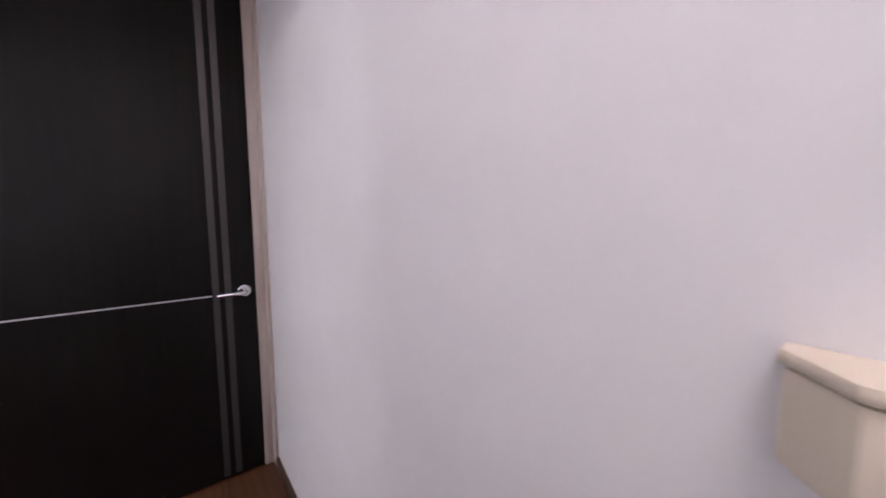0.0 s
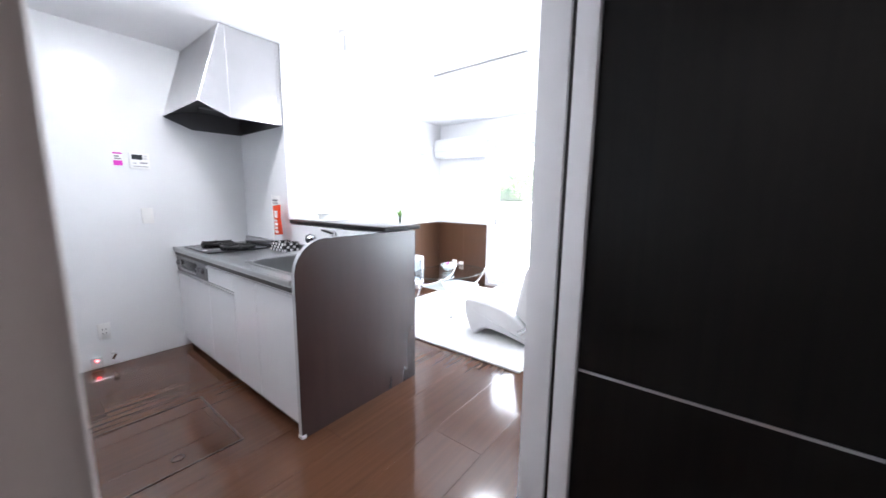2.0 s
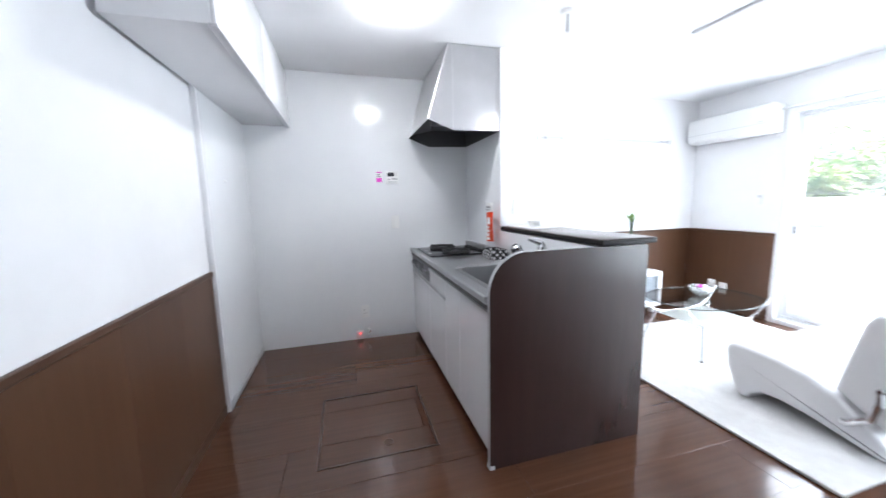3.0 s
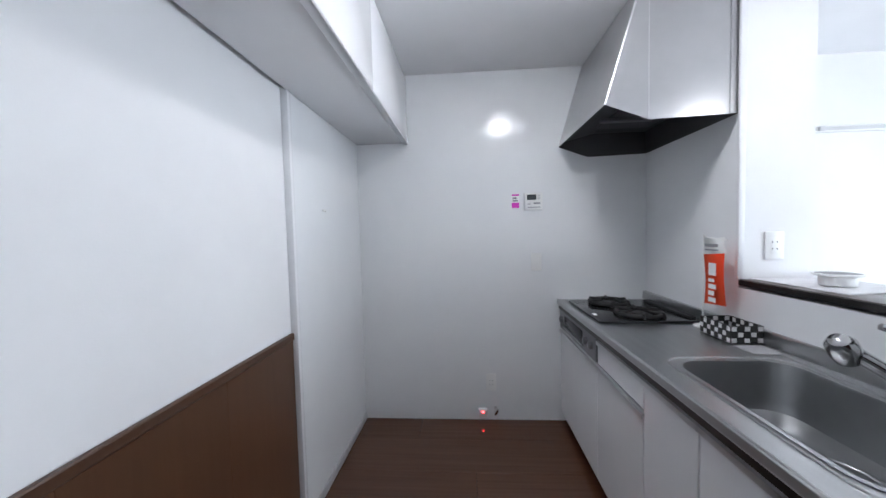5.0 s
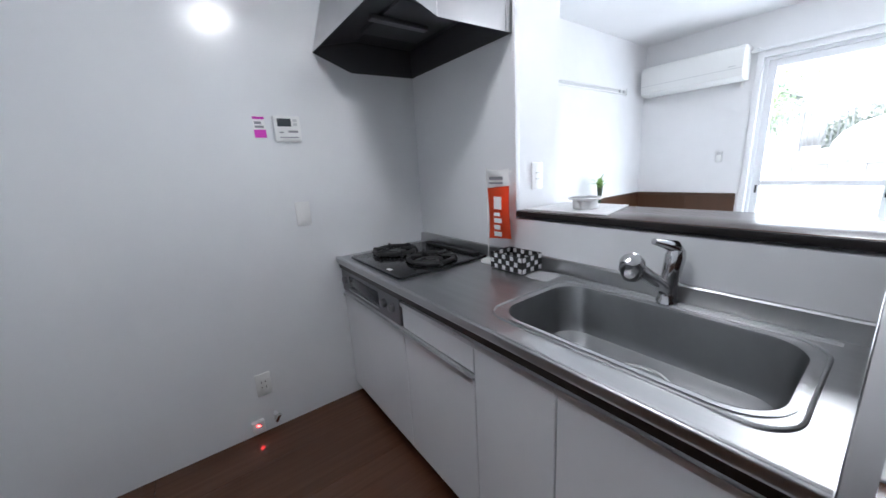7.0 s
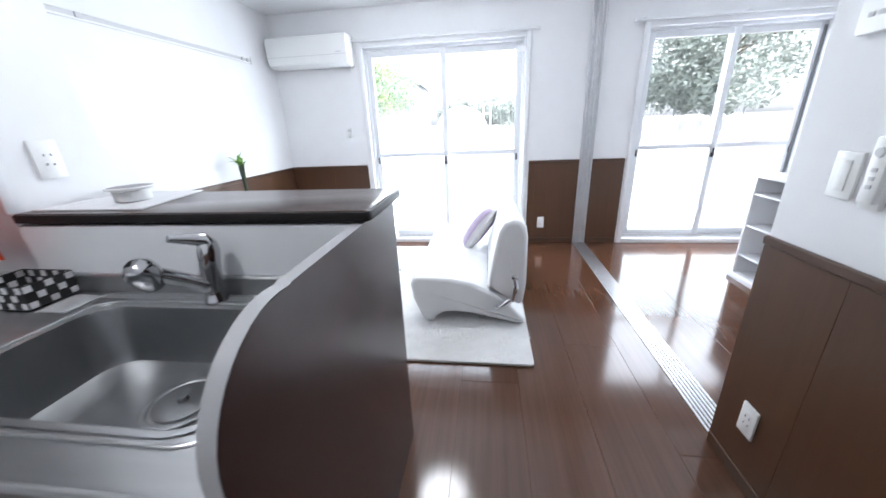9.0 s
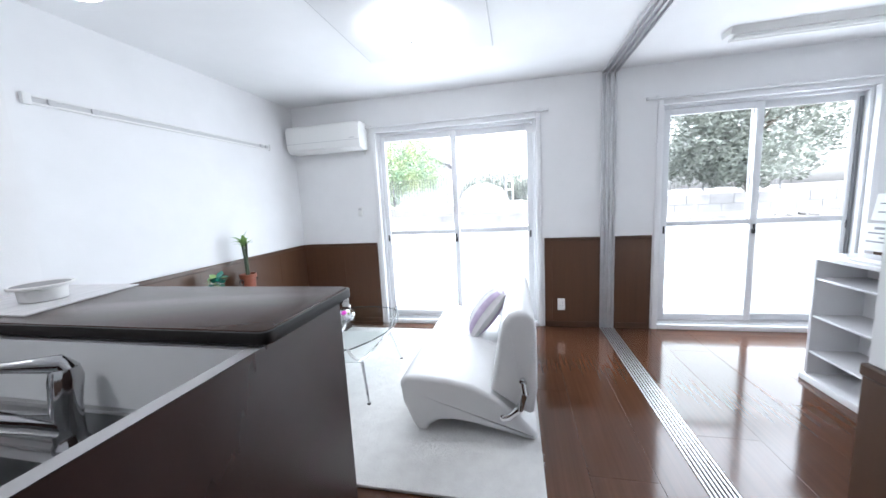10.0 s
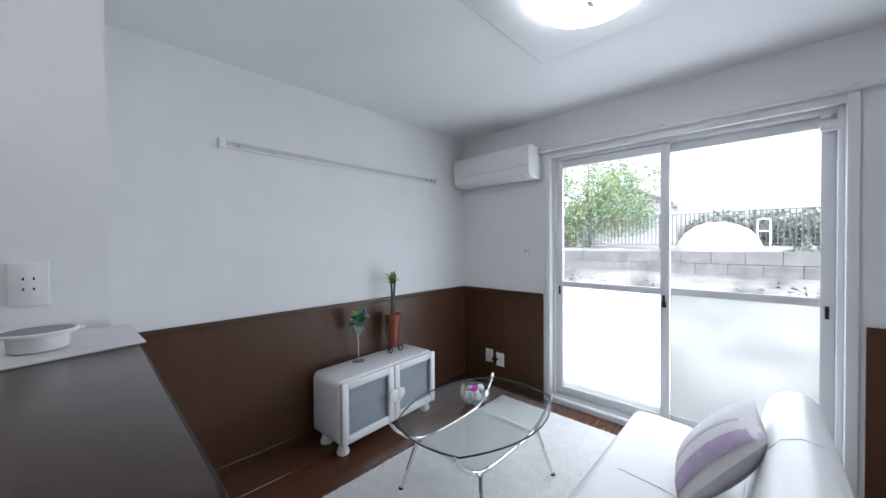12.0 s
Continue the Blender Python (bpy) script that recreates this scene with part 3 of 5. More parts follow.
bm = bmnew()
hole = rounded_rect(SX0 - 0.012, SX1 + 0.012, SY0 - 0.012, SY1 + 0.012, 0.10, 8)
cx, cy = (SX0 + SX1) / 2, (SY0 + SY1) / 2
outer = []
for x, y in hole:
    dx, dy = x - cx, y - cy
    k = min(((1.945 - cx) if dx > 0 else (cx - 1.362)) / max(abs(dx), 1e-6), ((-1.02 - cy) if dy > 0 else (cy + 1.838)) / max(abs(dy), 1e-6))
    outer.append((cx + dx * k, cy + dy * k))
ring_face(bm, outer, hole, 0.85)
add_box(bm, 1.362, 1.945, -1.02, -0.001, 0.846, 0.85)
bmesh.ops.recalc_face_normals(bm, faces=bm.faces)
part("top_sheet", bm, M_STEEL, worktop)
part("front_edge", prism([(1.362, 0.826), (1.362, 0.846)] + arc(1.368, 0.846, 0.006, 180, 90, 4) + [(1.385, 0.852), (1.385, 0.848), (1.368, 0.842), (1.368, 0.826)], "y", -1.838, -0.001), M_STEEL, worktop)
# Dark band below the steel edge; shading is put into its near-black colour.
part("shadow_gap", box(1.374, 1.40, -1.836, -0.003, 0.790, 0.826), M_STRIP, worktop, "dark band under the worktop, with shade in its colour")
part("core", boxes((1.37, 1.94, -1.02, -0.003, 0.815, 0.845), (1.37, 1.45, -1.836, -1.02, 0.815, 0.845)), M_GREYPL, worktop)
part("upstand", prism([(1.925, 0.848), (1.928, 0.90), (1.933, 0.905), (1.945, 0.905), (1.945, 0.848)], "y", -1.838, -0.001), M_STEEL, worktop)
sink = part("rim", (lambda b: (ring_face(b, rounded_rect(SX0 - 0.014, SX1 + 0.014, SY0 - 0.014, SY1 + 0.014, 0.102, 8), rounded_rect(SX0, SX1, SY0, SY1, 0.09, 8), 0.8525), b)[1])(bmnew()), M_STEEL, worktop)
bm = bmnew()
rings = []
for inset, z, r in ((0.0, 0.853, 0.09), (0.002, 0.845, 0.09), (0.008, 0.72, 0.085), (0.02, 0.69, 0.08), (0.05, 0.672, 0.07), (0.10, 0.668, 0.05)):
    rings.append([bm.verts.new((x, y, z)) for x, y in rounded_rect(SX0 + inset, SX1 - inset, SY0 + inset, SY1 - inset, r, 8)])
for a, b in zip(rings, rings[1:]):
    for k in range(len(a)):
        bm.faces.new((a[k], a[(k + 1) % len(a)], b[(k + 1) % len(a)], b[k]))
bm.faces.new(rings[-1])
bmesh.ops.recalc_face_normals(bm, faces=bm.faces)
for f in bm.faces:
    f.normal_flip() if f.normal.z < -0.5 else None
basin = part("basin", bm, M_BASIN, worktop, "satin stainless sink basin")
part("drain", lathe([(0.088, 0.669), (0.088, 0.673), (0.078, 0.674), (0.074, 0.670)], 1.70, -1.45, 32), M_STEEL, worktop, "round steel drain ring")
part("drain_lid", lathe([(0.066, 0.670), (0.066, 0.676), (0.05, 0.679), (0.012, 0.679), (0.010, 0.69), (0.001, 0.691)], 1.70, -1.45, 32), M_BASIN, worktop, "round steel drain lid")

part("ridge", tube([(x, y, 0.8515) for x, y in rounded_rect(SX0 - 0.026, SX1 + 0.030, SY0 - 0.026, SY1 + 0.030, 0.075, 8)], 0.004, 8, True), M_STEEL, worktop, "pressed steel ridge round the sink")
for x in (1.893, 1.906):
    part("ridge", tube([(x, -1.80, 0.8505), (x, -1.05, 0.8505)], 0.0035, 8), M_STEEL, worktop)
part("front_lip", tube([(1.370, -1.836, 0.851), (1.370, -0.003, 0.851)], 0.0045, 8), M_STEEL, worktop)

hob = thing("gas_hob", 1.66, -0.37, 0.85, "black two-burner gas hob set in the worktop", "hob")
part("top_plate", prism(rounded_rect(1.41, 1.915, -0.63, -0.09, 0.02, 4), "z", 0.851, 0.862, 0.003), M_BLACK, hob)
part("exhaust", boxes((1.865, 1.905, -0.58, -0.14, 0.862, 0.872), bevel=0.004), M_BLACKIRON, hob, "black exhaust cover")
for y, x in ((-0.21, 1.62), (-0.50, 1.66)):
    b = part("burner", lathe([(0.058, 0.862), (0.056, 0.870), (0.040, 0.873), (0.036, 0.878), (0.01, 0.879)], x, y, 24), M_BLACKIRON, hob)
    part("drip_ring", lathe([(0.098, 0.8625), (0.100, 0.866), (0.075, 0.868), (0.062, 0.864)], x, y, 32), M_BLACK, hob, "black enamel drip ring")
    part("trivet", tube([(x + 0.108 * math.cos(a), y + 0.108 * math.sin(a), 0.876) for a in (2 * math.pi * k / 32 for k in range(32))], 0.011, 8, True), M_BLACKIRON, b, "round black trivet ring")
    for k in range(6):
        a = math.pi * k / 3 + 0.3
        part("prong", tube([(x + 0.124 * math.cos(a), y + 0.124 * math.sin(a), 0.864), (x + 0.116 * math.cos(a), y + 0.116 * math.sin(a), 0.886), (x + 0.048 * math.cos(a), y + 0.048 * math.sin(a), 0.888)], [0.008, 0.009, 0.006], 6), M_BLACKIRON, b)
part("label", box(1.43, 1.45, -0.50, -0.46, 0.862, 0.8625), M_PAPER, hob, "small white label", False)

# Chrome copy darkened to carry the shade of the sink corner.
M_TAP = mat("shade_darkened_chrome", (0.52, 0.52, 0.53), 0.10, 1.0)
faucet = thing("faucet", 1.888, -1.44, 0.85, "chrome single-lever kitchen faucet with a shower head", "faucet")
part("base", lathe([(0.03, 0.852), (0.029, 0.862), (0.025, 0.868), (0.025, 0.90)], 1.888, -1.44, 24), M_TAP, faucet)
part("body", tube([(1.888, -1.44, 0.895), (1.890, -1.445, 0.95), (1.895, -1.45, 1.0), (1.896, -1.451, 1.022)], [0.025, 0.025, 0.027, 0.022], 20), M_TAP, faucet)
part("spout", tube([(1.885, -1.438, 0.895), (1.845, -1.42, 0.93), (1.80, -1.40, 0.965), (1.775, -1.39, 0.98)], [0.022, 0.020, 0.020, 0.024], 18), M_TAP, faucet)
part("spray_head", turned(lathe([(0.022, -0.044), (0.031, -0.038), (0.035, -0.010), (0.033, 0.020), (0.022, 0.038), (0.004, 0.043)], 0, 0, 28), pose(1.766, -1.386, 0.985, 0, -42, 24)), M_TAP, faucet, "round chrome spray head")
part("lever", tube([(1.896, -1.45, 1.015), (1.888, -1.446, 1.032), (1.852, -1.43, 1.044), (1.822, -1.417, 1.054)], [0.022, 0.019, 0.013, 0.009], 14), M_TAP, faucet)

# bar: low wall, end panel and dark top
barwall = solid("bar_wall", boxes((1.955, 2.235, -1.838, -0.786, 0.0, 1.052)), M_PANEL, "low white wall between kitchen and living room", "wall", "structure")
part("bar_facing", box(2.235, 2.243, -1.838, -0.786, 0.0, 1.05), M_ENDPANEL, barwall, "dark brown living-side facing")
part("kitchen_facing", box(1.946, 1.954, -1.838, -0.786, 0.852, 1.051), M_PANEL, barwall)
endp = thing("end_panel", 1.81, -1.855, 0, "dark brown counter end panel with a grey edge band", "end panel", kind="structure")
outl = [(2.25, 0.0), (2.25, 1.053), (1.60, 1.053)] + arc(1.56, 0.87, 0.183, 80, 180, 10)[0:] + [(1.377, 0.0)]
part("board", prism(outl, "y", -1.868, -1.84), M_ENDPANEL, endp, "", True)
edge_path = [(2.24, 1.0545), (1.60, 1.0545)] + arc(1.56, 0.87, 0.1845, 80, 180, 12) + [(1.3755, 0.02)]
bm = bmnew()
prev = None
for x, z in edge_path:
    a, b = bm.verts.new((x, -1.868, z)), bm.verts.new((x, -1.84, z))
    if prev:
        bm.faces.new((prev[0], prev[1], b, a))
    prev = (a, b)
part("edge_band", bm, M_GREYEDGE, endp, "light grey edge band")
part("foot", box(1.372, 1.40, -1.872, -1.835, 0.0, 0.02, 0.003), M_GREYPL, endp)
bar = thing("bar_top", 2.11, -1.34, 1.053, "dark walnut bar counter top with a black edge", "counter top")
bo = [(1.948, -0.788), (2.285, -0.788)] + [(2.285, -1.84)] + arc(2.263, -1.863, 0.022, 0, -90, 5) + arc(1.970, -1.863, 0.022, -90, -180, 5)
part("top", prism(bo, "z", 1.060, 1.09, 0.004), M_BARTOP, bar)
rim_line = [(x + (0.005 if x > 2.1 else -0.005), y - (0.005 if y < -1.5 else 0)) for x, y in bo]
part("edge", prism(rim_line, "z", 1.0615, 1.087, 0.003), M_BAREDGE, bar, "black bar edge")

# range hood
hood = thing("range_hood", 1.67, -0.40, 1.80, "silver sloped range hood with a dark filter recess", "range hood")
bm = bmnew()
prof = [(1.379, 1.875), (1.568, 1.803), (1.943, 1.812), (1.943, CEIL - 0.004), (1.535, CEIL - 0.004)]
a = [bm.verts.new((x, -0.775, z)) for x, z in prof]
b = [bm.verts.new((x, -0.004, z)) for x, z in prof]
bm.faces.new(a)
bm.faces.new(b[::-1])
for i in (2, 3, 4):
    bm.faces.new((a[i], a[(i + 1) % 5], b[(i + 1) % 5], b[i]))
bmesh.ops.recalc_face_normals(bm, faces=bm.faces)
part("shell", bm, M_HOOD, hood, "", False)
part("corner_trim", tube([(1.379, -0.775, 1.875), (1.535, -0.775, CEIL - 0.006)], 0.005, 8), M_ALU, hood)
part("side_seam", box(1.566, 1.569, -0.7765, -0.775, 1.806, CEIL - 0.005), M_GREYPL, hood)
part("side_trim", box(1.905, 1.943, -0.779, -0.775, 1.812, CEIL - 0.005), M_HOOD, hood)
bm = bmnew()
rim = [[bm.verts.new((x, y, z)) for x, z in prof[:3]] for y in (-0.775, -0.004)]
inn = [[bm.verts.new((x, y, z)) for x, z in ((1.40, 1.90), (1.60, 1.95), (1.93, 1.95))] for y in (-0.76, -0.02)]
for i in range(2):
    bm.faces.new((rim[0][i], rim[0][i + 1], inn[0][i + 1], inn[0][i]))
    bm.faces.new((rim[1][i], rim[1][i + 1], inn[1][i + 1], inn[1][i]))
    bm.faces.new((inn[0][i], inn[0][i + 1], inn[1][i + 1], inn[1][i]))
bm.faces.new((rim[0][0], rim[1][0], inn[1][0], inn[0][0]))
bm.faces.new((rim[0][2], rim[1][2], inn[1][2], inn[0][2]))
bmesh.ops.recalc_face_normals(bm, faces=bm.faces)
part("recess", bm, M_HOODIN, hood, "dark filter recess", False)
part("filter", boxes((1.55, 1.86, -0.58, -0.20, 1.925, 1.94), bevel=0.004), M_HOODIN, hood, "dark grease filter")
part("filter_bar", box(1.50, 1.78, -0.42, -0.385, 1.905, 1.925, 0.004), M_GRILL, hood)

# wall cabinet over the kitchen's free side
wc = thing("wall_cabinet", 0.18, -0.86, 1.945, "white wall cabinet hung under the ceiling", "cabinet")
part("body", box(0.006, 0.343, -1.725, -0.003, 1.945, CEIL - 0.004, 0.002), M_WHITE, wc)
for k in range(2):
    y = -1.725 + k * 0.861
    part("door", box(0.344, 0.362, y + 0.001, y + 0.860, 1.95, CEIL - 0.02, 0.002), M_WHITE, wc)
part("bottom_trim", box(0.335, 0.366, -1.727, -0.003, 1.935, 1.948, 0.002), M_ALU, wc, "aluminium finger pull")

hatch = thing("floor_hatch", 0.88, -1.31, 0, "brown underfloor storage hatch with a grey metal rim", "floor hatch", kind="structure")
bm = bmnew()
for r in ((0.568, 1.19, -1.625, -1.613), (0.568, 1.19, -1.006, -0.994), (0.568, 0.58, -1.613, -1.006), (1.178, 1.19, -1.613, -1.006)):
    add_box(bm, r[0], r[1], r[2], r[3], 0.0, 0.0035, 0.001, 1)
part("rim", bm, M_CAP, hatch, "dark metal rim")
part("pull", lathe([(0.028, 0.0005), (0.028, 0.003), (0.02, 0.0035), (0.018, 0.002)], 0.93, -1.52, 20), M_CAP, hatch, "round dark pull ring")


def wall_plate(name, label, category, face, y_or_x, z, w, h, wall, holes=0, rocker=False, parts_mat=None):
    """A small plate on a wall. wall: 'n' faces -y, 's' faces +y, 'e' faces -x."""
    def slab(a0, a1, z0, z1, d0, d1, bev):
        if wall == "e":
            return box(face - d1, face - d0, a0, a1, z0, z1, bev)
        if wall == "n":
            return box(a0, a1, face - d1, face - d0, z0, z1, bev)
        return box(a0, a1, face + d0, face + d1, z0, z1, bev)
    loc = (face, y_or_x, z - h / 2) if wall == "e" else (y_or_x, face, z - h / 2)
    t = thing(name, *loc, label, category)
    c = y_or_x
    part("plate", slab(c - w / 2, c + w / 2, z - h / 2, z + h / 2, 0, 0.009, 0.003), M_PLASTIC, t)
    if rocker:
        part("rocker", slab(c - w * 0.22, c + w * 0.22, z - h * 0.32, z + h * 0.32, 0.009, 0.013, 0.002), M_PLASTIC, t)
    if holes:
        part("insert", slab(c - w * 0.25, c + w * 0.25, z - h * 0.3, z + h * 0.3, 0.009, 0.0100, 0.0004), M_PLASTIC, t)
    for k in range(holes):
        zz = z + (k - (holes - 1) / 2) * h * 0.24
        for s in (-0.012, 0.012):
            part("slot", slab(c + s * 0.8 - 0.0018, c + s * 0.8 + 0.0018, zz - 0.004, zz + 0.004, 0.0100, 0.0104, 0), M_RUBBER, t, "", False)
    return t


sw = wall_plate("light_switch", "white light switch on the glossy kitchen panel", "switch", 0.0, 1.225, 1.11, 0.07, 0.12, "n", rocker=True)
wall_plate("wall_outlet", "white wall outlet low on the kitchen panel", "outlet", 0.0, 0.905, 0.27, 0.07, 0.12, "n", holes=2)
wall_plate("wall_outlet", "white double outlet on the bar column", "outlet", -0.786, 2.085, 1.235, 0.075, 0.12, "n", holes=2)
wall_plate("wall_outlet", "white outlet on the brown wainscot below the air conditioner", "outlet", EAST - 0.009, -0.295, 0.255, 0.085, 0.125, "e", holes=2)
wall_plate("wall_outlet", "white outlet on the brown wainscot below the air conditioner", "outlet", EAST - 0.009, -0.42, 0.240, 0.085, 0.125, "e", holes=1)
wall_plate("wall_outlet", "white outlet on brown wainscot between the windows", "outlet", EAST - 0.009, -2.775, 0.235, 0.07, 0.12, "e", holes=2)
wall_plate("wall_outlet", "white outlet low on brown wainscot beside the doorway", "outlet", -3.111, 2.17, 0.265, 0.07, 0.12, "s", holes=2)
wall_plate("light_switch", "white light switch above brown wainscot", "switch", -3.12, 2.145, 1.125, 0.07, 0.12, "s", rocker=True)
gas = thing("gas_alarm", 0.845, -0.02, 0.0, "small gas leak alarm with a red light", "gas alarm")
part("body", box(0.815, 0.875, -0.028, -0.0005, 0.02, 0.085, 0.006), M_PLASTIC, gas)
part("indicator", box(0.838, 0.852, -0.0295, -0.027, 0.062, 0.070, 0.002), M_RED, gas, "red indicator light")
gt = thing("gas_tap", 0.93, -0.02, 0.0, "small metal gas tap near the floor", "gas tap")
part("pipe", tube([(0.93, -0.012, 0.06), (0.93, -0.04, 0.06), (0.945, -0.055, 0.10)], 0.009, 10), M_CHROME, gt)
part("lever", box(0.92, 0.94, -0.06, -0.03, 0.10, 0.112, 0.003), M_GREYPL, gt)

panel = thing("water_heater_remote", 1.20, -0.01, 1.47, "white water heater remote with a dark display", "control panel")
part("case", box(1.150, 1.270, -0.018, -0.0005, 1.462, 1.578, 0.005), M_PLASTIC, panel)
part("display", box(1.166, 1.228, -0.0195, -0.017, 1.530, 1.566, 0.001), M_DARKPL, panel, "dark display")
for k in range(2):
    part("button", box(1.235, 1.255, -0.021, -0.017, 1.533 + 0.018 * k, 1.546 + 0.018 * k, 0.002), M_GREYPL, panel)
part("print", boxes((1.17, 1.19, -0.0185, -0.018, 1.50, 1.506), (1.21, 1.255, -0.0185, -0.018, 1.502, 1.512), (1.17, 1.255, -0.0185, -0.018, 1.478, 1.483)), M_INK, panel, "grey printed lines", False)
st = thing("sticker", 1.09, 0.0, 1.48, "white and magenta notice sticker on the kitchen panel", "sticker")
part("paper", box(1.066, 1.116, -0.0012, -0.0002, 1.478, 1.575), M_PAPER, st, "", False)
for z0, z1 in ((1.480, 1.516), (1.562, 1.573)):
    part("print_band", box(1.066, 1.116, -0.0020, -0.0012, z0, z1), M_MAGENTA, st, "magenta printed band", False)
for x1, z0, z1 in ((1.110, 1.524, 1.534), (1.100, 1.54, 1.552)):
    part("print_line", box(1.072, x1, -0.0018, -0.0012, z0, z1), M_INK, st, "grey printed line", False)

hk = thing("wall_hook", 0.01, -0.60, 1.44, "tiny white hook on the kitchen panel", "hook")
part("plate", box(0.0045, 0.010, -0.615, -0.585, 1.45, 1.462, 0.001), M_PLASTIC, hk)
part("peg", box(0.010, 0.020, -0.604, -0.596, 1.45, 1.456, 0.001), M_PLASTIC, hk)

# ---- living room ----
rug = solid("rug", prism(rounded_rect(2.735, 4.70, -2.455, -0.58, 0.02, 3), "z", 0.0, 0.018, 0.006), M_RUG, "white shaggy rug on the wooden floor", "rug")

random.seed(21)
pv, pf = [], []
for k in range(26000):
    x, y = random.uniform(2.738, 4.697), random.uniform(-2.452, -0.583)
    a = random.uniform(0, 6.283)
    w, l, h = random.uniform(0.002, 0.004), random.uniform(0.008, 0.018), random.uniform(0.002, 0.005)
    dx, dy = math.cos(a), math.sin(a)
    n0 = len(pv)
    pv += [(x - dy * w, y + dx * w, 0.017), (x + dy * w, y - dx * w, 0.017), (x + dx * l + dy * w * 0.4, y + dy * l - dx * w * 0.4, 0.017 + h), (x + dx * l - dy * w * 0.4, y + dy * l + dx * w * 0.4, 0.017 + h)]
    pf.append((n0, n0 + 1, n0 + 2, n0 + 3))
pile_mesh = bpy.data.meshes.new("wool_nap")
pile_mesh.from_pydata([tuple(Vector(p) - rug.location) for p in pv], [], pf)
pile_mesh.materials.append(M_RUG)
pile = new("wool_nap", pile_mesh)
pile.parent = rug
tagged(pile, "short white wool pile", kind="stuff")

sofa = thing("sofa", 3.80, -2.05, 0.018, "low white leatherette sofa with a reclining back, on the rug", "sofa")
SX_A, SX_B = 3.14, 4.46
base = ([(-1.775, 0.019), (-1.745, 0.06), (-1.69, 0.19)] + arc(-1.74, 0.288, 0.062, -25, 80, 8) +
        [(-1.80, 0.352), (-1.95, 0.342), (-2.10, 0.31), (-2.22, 0.25), (-2.34, 0.16), (-2.435, 0.06), (-2.44, 0.03), (-2.425, 0.019), (-2.38, 0.022), (-2.25, 0.052), (-2.10, 0.085), (-1.98, 0.098), (-1.90, 0.09), (-1.845, 0.055), (-1.825, 0.019)])


def padded(outline, x0, x1, bevel):
    return prism(outline, "x", x0, x1, bevel, 4)


part("seat", padded(base, SX_A, SX_B, 0.028), M_LEATHER, sofa)
back = [(-2.195, 0.285), (-2.205, 0.36), (-2.25, 0.60), (-2.265, 0.665), (-2.295, 0.715), (-2.345, 0.738), (-2.395, 0.728), (-2.43, 0.69), (-2.442, 0.62), (-2.442, 0.30), (-2.425, 0.17), (-2.40, 0.155), (-2.375, 0.165)]
bkm = padded(back, SX_A + 0.015, SX_B - 0.015, 0.034)
for v in bkm.verts:
    v.co.z -= 0.085 * max(0.0, (v.co.x - SX_A) / (SX_B - SX_A)) * max(0.0, (v.co.z - 0.16) / 0.58)
part("backrest", bkm, M_LEATHER, sofa)
for x in (3.79,):
    part("seam", tube([(x, -1.69, 0.20), (x, -1.678, 0.275), (x, -1.71, 0.333), (x, -1.80, 0.3535), (x, -1.95, 0.3435), (x, -2.10, 0.312), (x, -2.19, 0.272)], 0.0016, 6), M_LEATHER, sofa)
    part("seam", tube([(x, -2.207, 0.35), (x, -2.25, 0.568), (x, -2.265, 0.628), (x, -2.295, 0.675), (x, -2.345, 0.697), (x, -2.395, 0.688)], 0.0016, 6), M_LEATHER, sofa)
hl = part("recline_link", tube([(SX_A - 0.012, -2.365, 0.355), (SX_A - 0.022, -2.375, 0.30), (SX_A - 0.022, -2.345, 0.215), (SX_A - 0.022, -2.29, 0.165), (SX_A - 0.012, -2.262, 0.145)], [0.016, 0.019, 0.021, 0.019, 0.016], 12), M_CHROME, sofa, "curved chrome recline link")
for y, z in ((-2.365, 0.355), (-2.262, 0.145)):
    part("pivot", turned(lathe([(0.02, 0), (0.02, 0.022), (0.014, 0.026)], 0, 0, 16), pose(SX_A + 0.012, y, z, 0, -90, 0)), M_CHROME, hl)

cush = thing("cushion", 4.1, -2.12, 0.33, "pale grey cushion with a lilac stripe leaning on the sofa back", "cushion")


def cushion_bm(w, d, n, off=0.0, u0=-1.0, u1=1.0):
    """A pillow standing in its own x-z plane, puffed along y."""
    bm = bmnew()
    grids = []
    for s in (-1, 1):
        g = []
        for i in range(n + 1):
            u = u0 + (u1 - u0) * i / n
            col = []
            for j in range(n + 1):
                v = -1 + 2 * j / n
                puff = max(0.0, (1 - u * u) * (1 - v * v)) ** 0.42
                shrink = 1 - 0.05 * (1 - abs(u * v))
                col.append(bm.verts.new((u * w * shrink, s * (d * puff + off), v * w * shrink)))
            g.append(col)
        grids.append(g)
    for s, g in zip((-1, 1), grids):
        for i in range(n):
            for j in range(n):
                q = (g[i][j], g[i + 1][j], g[i + 1][j + 1], g[i][j + 1])
                bm.faces.new(q if s < 0 else q[::-1])
    bmesh.ops.remove_doubles(bm, verts=bm.verts, dist=0.0005)
    bmesh.ops.recalc_face_normals(bm, faces=bm.faces)
    return bm


cm = pose(4.0, -2.115, 0.475, 37, 0, 6)
part("cover", turned(cushion_bm(0.21, 0.09, 20), cm), M_CLOTH, cush)
part("stripe", turned(cushion_bm(0.2105, 0.091, 12, 0.0008, -0.30, -0.27), cm), M_INK, cush, "thin grey line")
part("stripe", turned(cushion_bm(0.2105, 0.091, 12, 0.0008, -0.22, -0.20), cm), M_INK, cush, "thin grey line")
